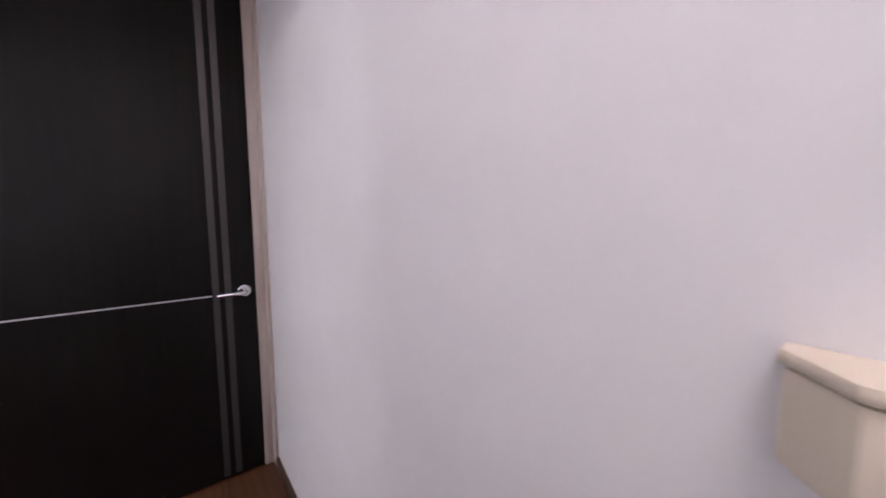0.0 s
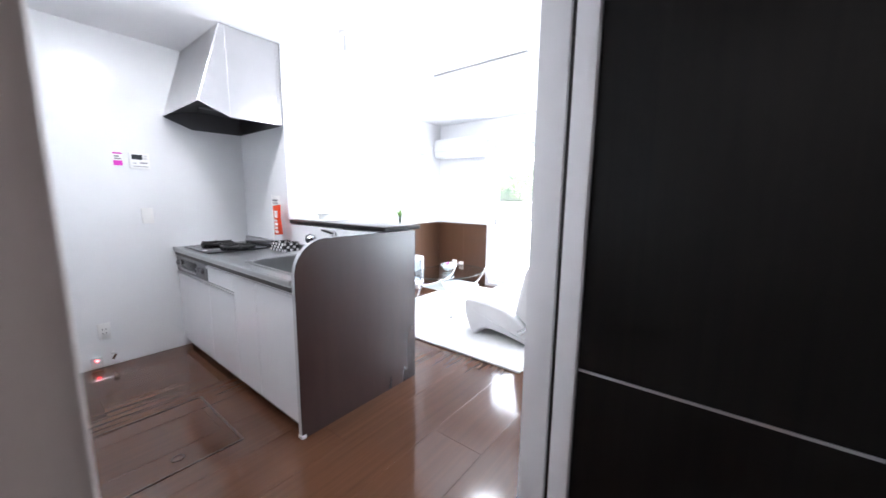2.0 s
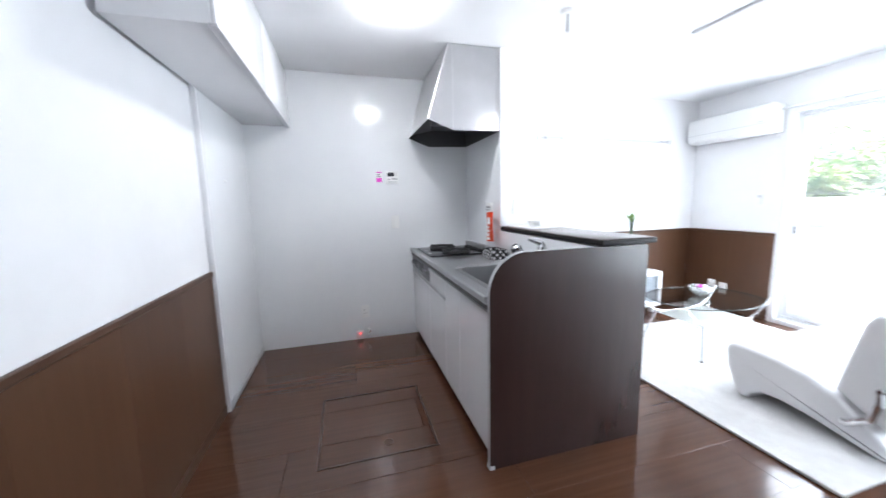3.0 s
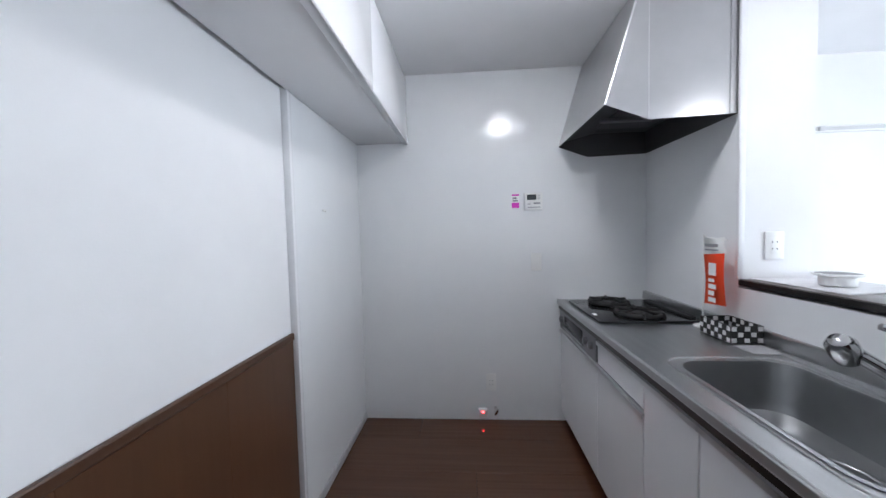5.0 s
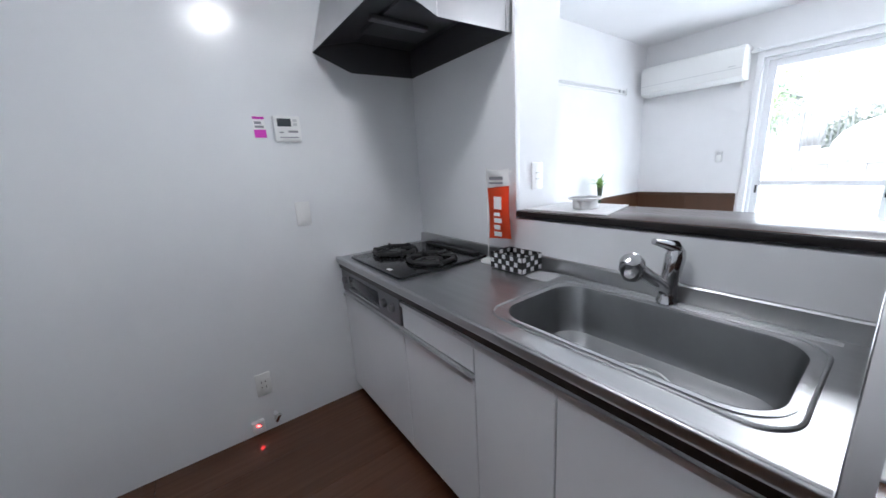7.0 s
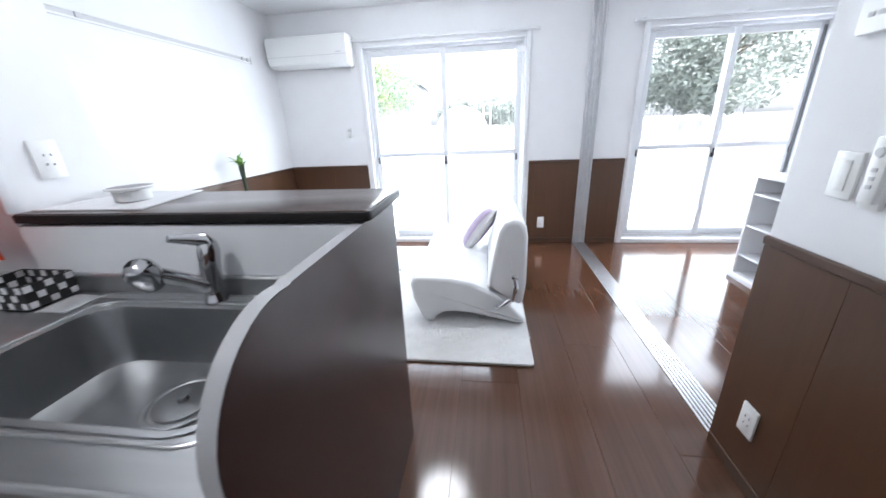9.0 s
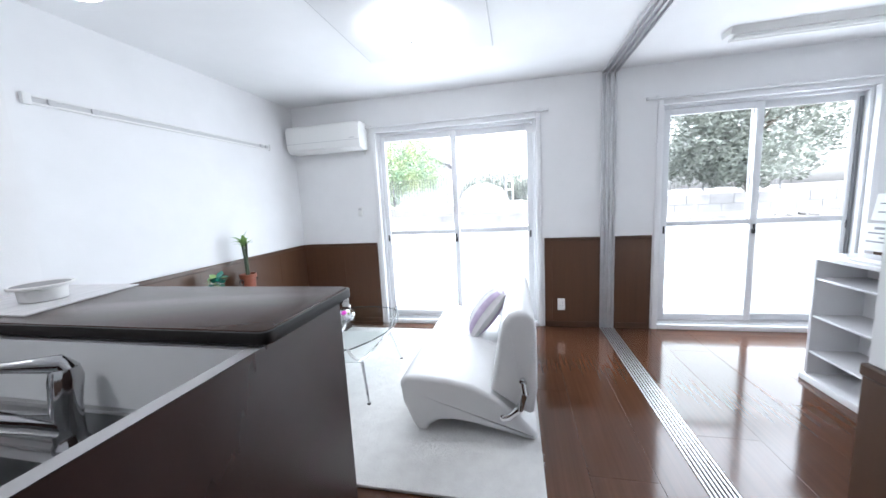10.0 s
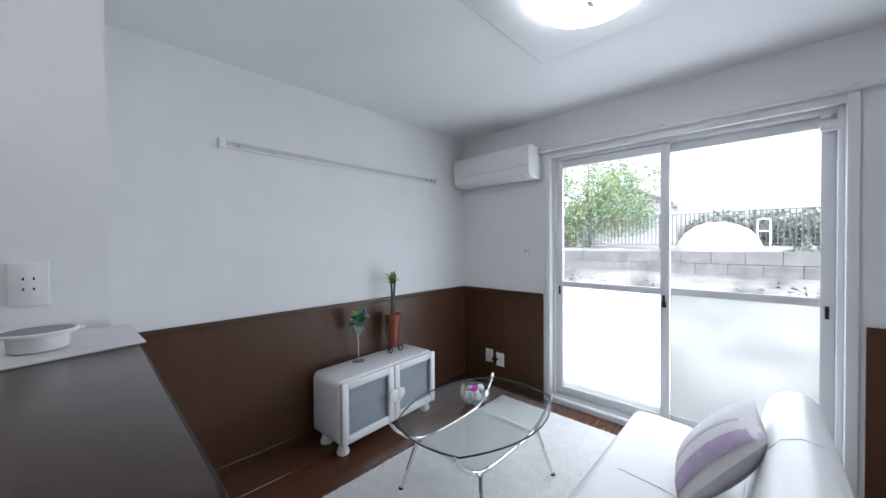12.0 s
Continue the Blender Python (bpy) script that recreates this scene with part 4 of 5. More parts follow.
part("stripe", turned(cushion_bm(0.2105, 0.091, 16, 0.001, -0.93, -0.62), cm), M_LILAC, cush, "lilac cloth stripe")

table = thing("coffee_table", 3.72, -1.08, 0.018, "oval glass coffee table on bent chrome tubes, on the rug", "coffee table")
TX, TY, TZ = 3.685, -1.105, 0.425


def barrel(hx, hy, bow_x, bow_y, n=14):
    pts = []
    for (x0, y0), (x1, y1), (bx, by) in (((hx, -hy), (hx, hy), (bow_x, 0)), ((hx, hy), (-hx, hy), (0, bow_y)), ((-hx, hy), (-hx, -hy), (-bow_x, 0)), ((-hx, -hy), (hx, -hy), (0, -bow_y))):
        for i in range(n):
            t = i / n
            w = 4 * t * (1 - t)
            pts.append((TX + x0 + (x1 - x0) * t + bx * w, TY + y0 + (y1 - y0) * t + by * w))
    return pts


part("glass_top", prism(barrel(0.405, 0.215, 0.05, 0.135), "z", TZ, TZ + 0.009, 0.002, 1), M_TABLEGLASS, table, "clear glass top")
part("glass_edge", tube([(x, y, TZ + 0.0045) for x, y in barrel(0.4055, 0.2155, 0.05, 0.135)], 0.0042, 6, True), mat("glass_edge_dark", (0.035, 0.05, 0.05), 0.1), table, "dark glass edge")
part("shelf", prism(rounded_rect(TX - 0.27, TX + 0.27, TY - 0.20, TY + 0.20, 0.04, 4), "z", 0.268, 0.274), M_FROST, table, "frosted glass lower shelf")


def smooth_path(pts, n=8):
    """Catmull-Rom through the points."""
    p = [Vector(q) for q in pts]
    p = [2 * p[0] - p[1]] + p + [2 * p[-1] - p[-2]]
    out = []
    for i in range(1, len(p) - 2):
        for k in range(n):
            t = k / n
            out.append(0.5 * ((2 * p[i]) + (p[i + 1] - p[i - 1]) * t + (2 * p[i - 1] - 5 * p[i] + 4 * p[i + 1] - p[i + 2]) * t * t + (3 * p[i] - p[i - 1] - 3 * p[i + 1] + p[i + 2]) * t ** 3))
    out.append(p[-2])
    return out


for s in (-1, 1):
    part("frame_tube", tube(smooth_path([(TX - 0.445, TY + s * 0.22, TZ + 0.02), (TX - 0.39, TY + s * 0.215, TZ - 0.05), (TX - 0.25, TY + s * 0.205, 0.285), (TX, TY + s * 0.20, 0.265), (TX + 0.25, TY + s * 0.205, 0.285), (TX + 0.39, TY + s * 0.215, TZ - 0.05), (TX + 0.445, TY + s * 0.22, TZ + 0.02)]), 0.010, 10), M_CHROME, table, "bent chrome tube")
    for e in (-1, 1):
        part("leg", tube([(TX + e * 0.26, TY + s * 0.213, 0.275), (TX + e * 0.33, TY + s * 0.272, 0.022)], [0.011, 0.008], 10), M_CHROME, table)
        part("foot", lathe([(0.012, 0.018), (0.012, 0.026)], TX + e * 0.332, TY + s * 0.273, 12), M_RUBBER, table)
for e in (-1, 1):
    part("cross_bar", tube([(TX + e * 0.24, TY - 0.21, 0.262), (TX + e * 0.24, TY + 0.21, 0.262)], 0.007, 8), M_CHROME, table)

bowl = thing("glass_bowl", 3.72, -1.05, TZ + 0.009, "clear glass bowl of pink and white flowers", "bowl")
part("bowl", lathe([(0.028, TZ + 0.010), (0.055, TZ + 0.028), (0.066, TZ + 0.055), (0.060, TZ + 0.075), (0.057, TZ + 0.074), (0.062, TZ + 0.055), (0.05, TZ + 0.031), (0.02, TZ + 0.016)], 3.72, -1.05, 28), M_GOBLET, bowl)
random.seed(5)
for k in range(16):
    a, r = random.uniform(0, 6.28), random.uniform(0, 0.042)
    m = random.choice((M_PAPER, M_PAPER, M_MAGENTA, M_GREEN, M_LILAC))
    bmf = lathe([(0.003, 0), (0.014, 0.006), (0.017, 0.014), (0.009, 0.020), (0.003, 0.022)], 0, 0, 9)
    part("flower", turned(bmf, pose(3.72 + r * math.cos(a), -1.05 + r * math.sin(a), TZ + 0.034 + random.uniform(0, 0.03), random.uniform(-50, 50), random.uniform(-50, 50), 0)), m, bowl)
bowl.scale = (1.3, 1.3, 1.3)

# low white display cabinet, a little askew to the wall
tv = thing("display_cabinet", 3.715, -0.155, 0.0, "low rounded white cabinet with two glass doors", "cabinet")
part("body", prism(rounded_rect(3.305, 4.125, 0.068, 0.455, 0.045, 5), "y", -0.285, -0.005, 0.012), M_WHITE, tv)
for x0, x1, hx in ((3.315, 3.712, 3.688), (3.718, 4.115, 3.742)):
    bm = bmnew()
    w = 0.045
    for r in ((x0, x0 + w, 0.080, 0.445), (x1 - w, x1, 0.080, 0.445), (x0 + w, x1 - w, 0.080, 0.080 + w), (x0 + w, x1 - w, 0.445 - w, 0.445)):
        add_box(bm, r[0], r[1], -0.318, -0.288, r[2], r[3], 0.006)
    d = part("door", bm, M_WHITE, tv, "white framed glass door")
    part("pane", box(x0 + w - 0.004, x1 - w + 0.004, -0.302, -0.297, 0.080 + w - 0.004, 0.449 - w), M_CABGLASS, d, "smoky glass pane", False)
    part("knob", turned(lathe([(0.012, 0), (0.012, 0.012), (0.040, 0.016), (0.041, 0.024), (0.032, 0.029)], 0, 0, 24), pose(hx, -0.318, 0.26, 90, 0, 0)), M_WHITE, d, "round white knob")
part("interior", box(3.36, 4.07, -0.2875, -0.2855, 0.125, 0.40), M_WHITE, tv, "pale interior", False)
part("shelf_edge", box(3.36, 4.07, -0.2925, -0.288, 0.25, 0.262), M_WHITE, tv)
for x in (3.36, 4.07):
    for y in (-0.25, -0.07):
        part("foot", lathe([(0.030, 0.0), (0.038, 0.008), (0.038, 0.022), (0.029, 0.044), (0.022, 0.070)], x, y, 20), M_WHITE, tv)
tv.rotation_euler.z = radians(3.5)
tv.scale = (1.07, 1.07, 1.07)
tv.location = (3.69, -0.172, 0.0)

pot = thing("potted_plant", 3.885, -0.095, 0.44, "terracotta pot in a black wire stand with green leaves", "plant")
PX, PY = 3.885, -0.095
part("pot", lathe([(0.034, 0.480), (0.060, 0.705), (0.067, 0.71), (0.067, 0.74), (0.059, 0.741), (0.052, 0.71)], PX, PY, 24), M_TERRA, pot)
for s in (-1, 1):
    part("scroll", tube([(PX + s * (0.078 + 0.022 * math.cos(a)), PY, 0.68 + 0.022 * math.sin(a)) for a in (0.5 * k for k in range(13))], 0.0045, 6), M_BLACKIRON, pot, "black wire scroll")
    part("upright", tube(smooth_path([(PX + s * 0.060, PY, 0.66), (PX + s * 0.070, PY, 0.60), (PX + s * 0.035, PY, 0.49), (PX + s * 0.05, PY - 0.02, 0.462)]), 0.0045, 6), M_BLACKIRON, pot)
    part("foot_ring", tube([(PX + s * 0.05 + 0.02 * math.cos(a), PY - 0.03, 0.463 + 0.02 * math.sin(a)) for a in (2 * math.pi * k / 16 for k in range(16))], 0.0045, 6, True), M_BLACKIRON, pot)
part("foot_ring", tube([(PX + 0.02 * math.cos(a), PY + 0.05, 0.463 + 0.02 * math.sin(a)) for a in (2 * math.pi * k / 16 for k in range(16))], 0.0045, 6, True), M_BLACKIRON, pot)
M_STEM = varied(mat("dark_green_stem", (0.05, 0.08, 0.04), 0.5), 12, (0.03, 0.05, 0.03), (0.08, 0.11, 0.06))
for k in range(4):
    a = k * 1.7
    part("stem", tube([(PX + 0.012 * math.cos(a), PY + 0.012 * math.sin(a), 0.70), (PX + 0.008 * math.cos(a + 0.6), PY + 0.008 * math.sin(a + 0.6), 0.85), (PX + 0.02 * math.cos(a), PY + 0.02 * math.sin(a), 1.00)], 0.007, 8), M_STEM, pot)


def leaf_bm(length, width, droop):
    bm = bmnew()
    prev = None
    for i in range(6):
        t = i / 5
        w = width * math.sin(math.pi * min(1, t * 0.92 + 0.08)) * 0.5
        c = Vector((length * t, 0, length * 0.5 * t - droop * t * t))
        a, m_, b = bm.verts.new(c + Vector((0, -w, 0.15 * w))), bm.verts.new(c), bm.verts.new(c + Vector((0, w, 0.15 * w)))
        if prev:
            bm.faces.new((prev[0], prev[1], m_, a))
            bm.faces.new((prev[1], prev[2], b, m_))
        prev = (a, m_, b)
    return bm


for k in range(22):
    L = random.uniform(0.07, 0.11)
    part("leaf", turned(leaf_bm(L, 0.028, L * random.uniform(0.1, 0.7)), pose(PX + random.uniform(-0.018, 0.018), PY + random.uniform(-0.018, 0.018), random.uniform(0.96, 1.02), 0, random.uniform(-55, -10), random.uniform(0, 360))), M_GREEN, pot)

gob = thing("glass_goblet", 3.56, -0.10, 0.44, "stemmed clear glass with teal artificial flowers", "glass vase")
GX, GY = 3.56, -0.10
part("goblet", lathe([(0.045, 0.441), (0.042, 0.445), (0.008, 0.455), (0.006, 0.62), (0.012, 0.64), (0.045, 0.68), (0.052, 0.74), (0.050, 0.74), (0.042, 0.685), (0.008, 0.648)], GX, GY, 28), M_GOBLET, gob)
for k in range(26):
    L = random.uniform(0.06, 0.09)
    part("petal", turned(leaf_bm(L, 0.05, L * random.uniform(0.2, 0.9)), pose(GX + random.uniform(-0.02, 0.02), GY + random.uniform(-0.02, 0.02), random.uniform(0.71, 0.775), 0, random.uniform(-35, 10), random.uniform(0, 360))), M_TEAL if k % 5 else M_GREEN, gob)

for ob_ in (pot, gob):
    ob_.location.z += 0.047

# air conditioner
ac = thing("air_conditioner", 4.80, -0.435, 1.885, "white wall-mounted air conditioner under the ceiling", "air conditioner")
acp = [(4.907, 1.89), (4.76, 1.885), (4.715, 1.91), (4.70, 1.95), (4.695, 2.10), (4.71, 2.145), (4.74, 2.157), (4.907, 2.157)]
part("body", prism(acp, "y", -0.845, -0.025, 0.008, 2), M_PLASTIC, ac)
part("front_seam", box(4.6965, 4.70, -0.84, -0.03, 1.975, 1.979), M_GREYPL, ac)
part("louvre", turned(box(-0.035, 0.035, -0.80, -0.07, -0.004, 0.004, 0.002), pose(4.735, 0, 1.899, 0, 28, 0)), M_PLASTIC, ac, "white air louvre")
part("badge", box(4.6945, 4.697, -0.79, -0.74, 1.992, 2.0), M_GREYPL, ac)
part("drain_pipe", tube([(4.90, -0.80, 1.89), (4.905, -0.80, 1.84)], 0.012, 8), M_PLASTIC, ac)
wall_remote = thing("air_conditioner_remote", EAST - 0.012, -0.697, 1.20, "small white wall switch with a grey display", "remote")
part("case", box(EAST - 0.018, EAST - 0.0005, -0.722, -0.672, 1.20, 1.30, 0.004), M_PLASTIC, wall_remote)
part("display", box(EAST - 0.0195, EAST - 0.017, -0.715, -0.68, 1.265, 1.29, 0.001), M_GREYPL, wall_remote)

plug = thing("power_plug", EAST - 0.03, -0.36, 0.20, "black power plug in the wainscot outlet", "plug")
part("body", box(EAST - 0.045, EAST - 0.018, -0.395, -0.345, 0.225, 0.252, 0.004), M_RUBBER, plug)
part("cord", tube([(EAST - 0.035, -0.36, 0.226), (EAST - 0.04, -0.33, 0.12), (EAST - 0.03, -0.25, 0.02)], 0.003, 8), M_RUBBER, plug)

rail = thing("picture_rail", 3.62, 0.02, 1.90, "white wall hanging rail with sliding hooks", "wall rail")
part("rail", boxes((2.735, 4.49, 0.014, 0.03, 1.905, 1.917), (2.735, 4.49, 0.014, 0.03, 1.941, 1.953), (2.735, 4.49, 0.022, 0.03, 1.917, 1.941), bevel=0.002), M_PLASTIC, rail)
# Grey strip in the channel stands for the shading there.
part("groove", box(2.765, 4.48, 0.0212, 0.0219, 1.918, 1.940), M_GREYPL, rail, "grey strip painting the shade inside the rail", False)
for x in (2.735, 4.49):
    part("end_cap", box(x - 0.006, x + 0.03 if x < 3 else x + 0.006, 0.006, 0.03, 1.899, 1.959, 0.004), M_PLASTIC, rail)
for x in (2.83, 3.02, 4.36, 4.43):
    part("hook", box(x, x + 0.035, 0.008, 0.022, 1.914, 1.944, 0.003), M_GREYPL, rail, "grey sliding hook")

# lamps
lamp = thing("ceiling_lamp", 3.605, -1.745, CEIL, "round lit ceiling lamp on a square white panel", "ceiling lamp")
part("panel", prism(rounded_rect(3.135, 4.042, -2.212, -1.302, 0.01, 2), "z", CEIL - 0.016, CEIL - 0.001, 0.004), M_CEIL, lamp, "square white ceiling panel")
# Grey ring draws the shadow line along the panel's edge.
part("panel_shadow_ring", add_ring_flat(3.126, 4.051, -2.221, -1.293, 0.009, CEIL - 0.010, CEIL - 0.001), M_GREYPL, lamp, "thin grey ring for the shadow line round the panel")
part("diffuser", lathe([(0.222, CEIL - 0.025), (0.232, CEIL - 0.040), (0.222, CEIL - 0.066), (0.18, CEIL - 0.088), (0.10, CEIL - 0.099), (0.02, CEIL - 0.105)][::-1], 3.605, -1.745, 40), M_LAMP, lamp, "glowing white diffuser")
part("ring", lathe([(0.226, CEIL - 0.026), (0.228, CEIL - 0.014)], 3.605, -1.745, 40), M_PLASTIC, lamp)
part("tab", box(3.585, 3.625, -1.755, -1.735, CEIL - 0.110, CEIL - 0.104, 0.002), M_GREYPL, lamp)
klamp = thing("ceiling_lamp", 1.10, -1.18, CEIL, "small round lit kitchen ceiling lamp", "ceiling lamp")
part("diffuser", lathe([(0.02, CEIL - 0.062), (0.07, CEIL - 0.058), (0.105, CEIL - 0.04), (0.112, CEIL - 0.015)], 1.10, -1.18, 32), M_KLAMP, klamp, "glowing white diffuser")
part("base", lathe([(0.116, CEIL - 0.016), (0.116, CEIL - 0.001)], 1.10, -1.18, 32), M_PLASTIC, klamp)
pend = thing("pendant_lamp", 2.12, -1.325, CEIL, "small lit glass lamp hanging over the bar", "pendant lamp")
part("ceiling_cap", lathe([(0.035, CEIL - 0.02), (0.038, CEIL - 0.012), (0.038, CEIL - 0.001)], 2.12, -1.325, 20), M_PLASTIC, pend)
part("socket", tube([(2.12, -1.325, CEIL - 0.02), (2.12, -1.325, CEIL - 0.12)], [0.008, 0.012], 12), M_GREYPL, pend)
part("cord", tube([(2.12, -1.325, CEIL - 0.12), (2.12, -1.325, 2.0)], 0.0025, 8), M_PLASTIC, pend)
M_PLAMP = emitter("pendant_glass", (1.0, 0.95, 0.9), 4.0)
part("shade", lathe([(0.05, 1.86), (0.056, 1.88), (0.05, 1.94), (0.03, 1.98), (0.012, 2.0)], 2.12, -1.325, 24), M_PLAMP, pend, "small lit glass shade")
fl = thing("fluorescent_lamp", 4.38, -4.30, CEIL, "long white fluorescent ceiling lamp", "ceiling lamp")
part("body", prism([(4.31, CEIL - 0.001), (4.33, CEIL - 0.045), (4.43, CEIL - 0.045), (4.45, CEIL - 0.001)], "y", -4.78, -3.83), M_PLASTIC, fl)
for x in (4.355, 4.405):
    part("tube", tube([(x, -4.75, CEIL - 0.062), (x, -3.86, CEIL - 0.062)], 0.013, 12), M_PAPER, fl, "white fluorescent tube")

# on the bar
M_MAT = varied(mat("grey_white_streaked_mat", (0.6, 0.6, 0.61), 0.35), 3, (0.50, 0.50, 0.52), (0.74, 0.74, 0.75), stretch=(2, 22, 2), bump=0.02, rough=(0.25, 0.45))
tray = solid("place_mat", prism([(1.985, -1.185), (2.298, -1.115), (2.285, -0.81), (1.985, -0.80)], "z", 1.0905, 1.094), M_MAT, "grey-white streaked mat lying on the bar", "place mat")
dish = thing("white_dish", 2.115, -1.02, 1.094, "small white round dish with a flat grey lid", "dish")
part("cup", lathe([(0.044, 1.0945), (0.049, 1.097), (0.051, 1.128), (0.049, 1.130)], 2.115, -1.02, 32), M_PLASTIC, dish)
lid = part("lid", lathe([(0.050, 1.1305), (0.066, 1.133), (0.068, 1.139), (0.065, 1.142), (0.062, 1.1395), (0.02, 1.139)], 2.115, -1.02, 36), M_PLASTIC, dish, "flat white rimmed lid")
part("inlay", lathe([(0.002, 1.1402), (0.060, 1.1402), (0.060, 1.1396)], 2.115, -1.02, 36), mat("matt_grey_disc", (0.22, 0.225, 0.23), 0.5), lid, "matt grey disc")
part("tab", box(2.172, 2.192, -1.031, -1.009, 1.133, 1.138, 0.002), M_PLASTIC, dish)

# on the worktop
flag = thing("table_flag", 1.86, -0.69, 0.851, "small orange promotional flag on a white stand", "flag")
part("base", lathe([(0.038, 0.851), (0.038, 0.856), (0.030, 0.862), (0.006, 0.868)], 1.86, -0.69, 24), M_PLASTIC, flag)
part("pole", tube([(1.86, -0.69, 0.865), (1.86, -0.69, 1.285)], 0.003, 8), M_PLASTIC, flag)
part("arm", tube([(1.86, -0.69, 1.275), (1.86, -0.835, 1.265)], 0.0025, 8), M_PLASTIC, flag)


def cloth(z0, z1, y0, y1, x, wav):
    bm = bmnew()
    n = 12
    g = [[bm.verts.new((x + wav * math.sin(3.0 * j / n + 2.2 * i / n + 0.4), y0 + (y1 - y0) * i / n, z0 + (z1 - z0) * j / n + 0.012 * (i / n))) for j in range(n + 1)] for i in range(n + 1)]
    for i in range(n):
        for j in range(n):
            bm.faces.new((g[i][j], g[i + 1][j], g[i + 1][j + 1], g[i][j + 1]))
    bmesh.ops.solidify(bm, geom=bm.faces[:], thickness=0.0012)
    return bm


part("cloth", cloth(0.965, 1.195, -0.695, -0.83, 1.86, 0.008), M_ORANGE, flag, "orange flag cloth")
part("cloth", cloth(1.195, 1.265, -0.695, -0.83, 1.86, 0.008), M_PAPER, flag, "white flag head")
for k, (a0, a1) in enumerate(((0.985, 1.005), (1.015, 1.035), (1.045, 1.065), (1.075, 1.09), (1.105, 1.16))):
    part("mark", turned(boxes((1.8465, 1.848, -0.79 + (0.01 if k % 2 else 0), -0.745, a0, a1)), Matrix.Identity(4)), M_PAPER, flag, "white printed mark", False)
part("mark", boxes((1.8465, 1.848, -0.80, -0.72, 1.215, 1.222), (1.8465, 1.848, -0.80, -0.72, 1.232, 1.246)), M_INK, flag, "grey printed lines", False)

basket = thing("woven_basket", 1.865, -0.855, 0.851, "black and white checkered woven tray basket", "basket")
BX0, BX1, BY0, BY1 = 1.80, 1.925, -0.945, -0.765
part("bottom", box(BX0 + 0.004, BX1 - 0.004, BY0 + 0.004, BY1 - 0.004, 0.852, 0.856), M_BLACKIRON, basket)
cell = 0.0235
for side in range(4):
    along = BY1 - BY0 if side < 2 else BX1 - BX0
    n = round(along / cell)
    if side < 2:
        x = BX0 if side == 0 else BX1 - 0.004
        part("wall", box(x, x + 0.004, BY0, BY1, 0.853, 0.853 + 3 * cell, 0.001, 1), M_BLACKIRON, basket, "black woven side")
    else:
        y = BY0 if side == 2 else BY1 - 0.004
        part("wall", box(BX0 + 0.004, BX1 - 0.004, y, y + 0.004, 0.853, 0.853 + 3 * cell, 0.001, 1), M_BLACKIRON, basket, "black woven side")
    for i in range(n):
        for j in range(3):
            if (i + j) % 2:
                continue
            z0 = 0.853 + j * cell + cell * 0.12
            a0, a1 = (i + 0.12) * along / n, (i + 0.88) * along / n
            for out in (-1, 1):
                if side < 2:
                    x = (BX0 if side == 0 else BX1 - 0.004) + (-0.0015 if out < 0 else 0.004)
                    bm = box(x, x + 0.0015, BY0 + a0, BY0 + a1, z0, z0 + cell * 0.76)
                else:
                    y = (BY0 if side == 2 else BY1 - 0.004) + (-0.0015 if out < 0 else 0.004)
                    bm = box(BX0 + a0, BX0 + a1, y, y + 0.0015, z0, z0 + cell * 0.76)
                part("strip", bm, M_CLOTH, basket, "", False)
leaflet = solid("leaflet", box(1.80, 1.90, -1.06, -0.96, 0.8505, 0.8525), M_CARD, "small grey leaflet lying on the steel worktop", "leaflet")

# beside the doorway
inter = thing("intercom", 2.135, -3.115, 1.455, "white wall intercom with a small grey screen", "intercom")
part("case", box(2.04, 2.222, -3.1195, -3.092, 1.455, 1.595, 0.007), M_PLASTIC, inter)
part("screen", box(2.135, 2.185, -3.093, -3.0905, 1.532, 1.570, 0.001), mat("grey_lcd_screen", (0.16, 0.17, 0.18), 0.2), inter, "grey intercom screen")
for k in range(3):
    part("button", box(2.13 + k * 0.025, 2.145 + k * 0.025, -3.093, -3.089, 1.490, 1.502, 0.002), M_GREYPL, inter)
part("speaker", box(2.055, 2.105, -3.0925, -3.0915, 1.485, 1.565), M_GREYPL, inter, "grey speaker grille", False)
rem = thing("lamp_remote", 2.055, -3.11, 1.05, "white lamp remote in a wall holder", "remote")
part("holder", box(2.03, 2.08, -3.1195, -3.105, 1.055, 1.115, 0.003), M_PLASTIC, rem)
part("remote", box(2.035, 2.075, -3.112, -3.092, 1.07, 1.225, 0.005), M_PLASTIC, rem)
part("button", turned(lathe([(0.012, 0), (0.011, 0.003)], 0, 0, 16), pose(2.055, -3.092, 1.19, -90, 0, 0)), M_GREYPL, rem)
for k in range(3):
    part("button", box(2.048, 2.062, -3.093, -3.090, 1.105 + k * 0.02, 1.115 + k * 0.02, 0.001), M_GREYPL, rem)

# ---- bedroom ----
shelf = thing("shelf_unit", 3.70, -4.36, 0, "white open shelf unit with thin shelves", "shelf")
part("base", box(3.335, 4.06, -4.52, -4.215, 0.0, 0.045, 0.003), M_WHITE, shelf)
for x in (3.355, 4.02):
    part("side", box(x, x + 0.02, -4.51, -4.23, 0.045, 0.825, 0.002), M_WHITE, shelf)
part("back", box(3.375, 4.02, -4.51, -4.50, 0.045, 0.825), M_WHITE, shelf)
for z in (0.195, 0.44, 0.69):
    part("shelf", box(3.375, 4.02, -4.50, -4.235, z, z + 0.014, 0.002), M_WHITE, shelf)
part("top", box(3.335, 4.065, -4.52, -4.21, 0.825, 0.85, 0.004), M_WHITE, shelf)
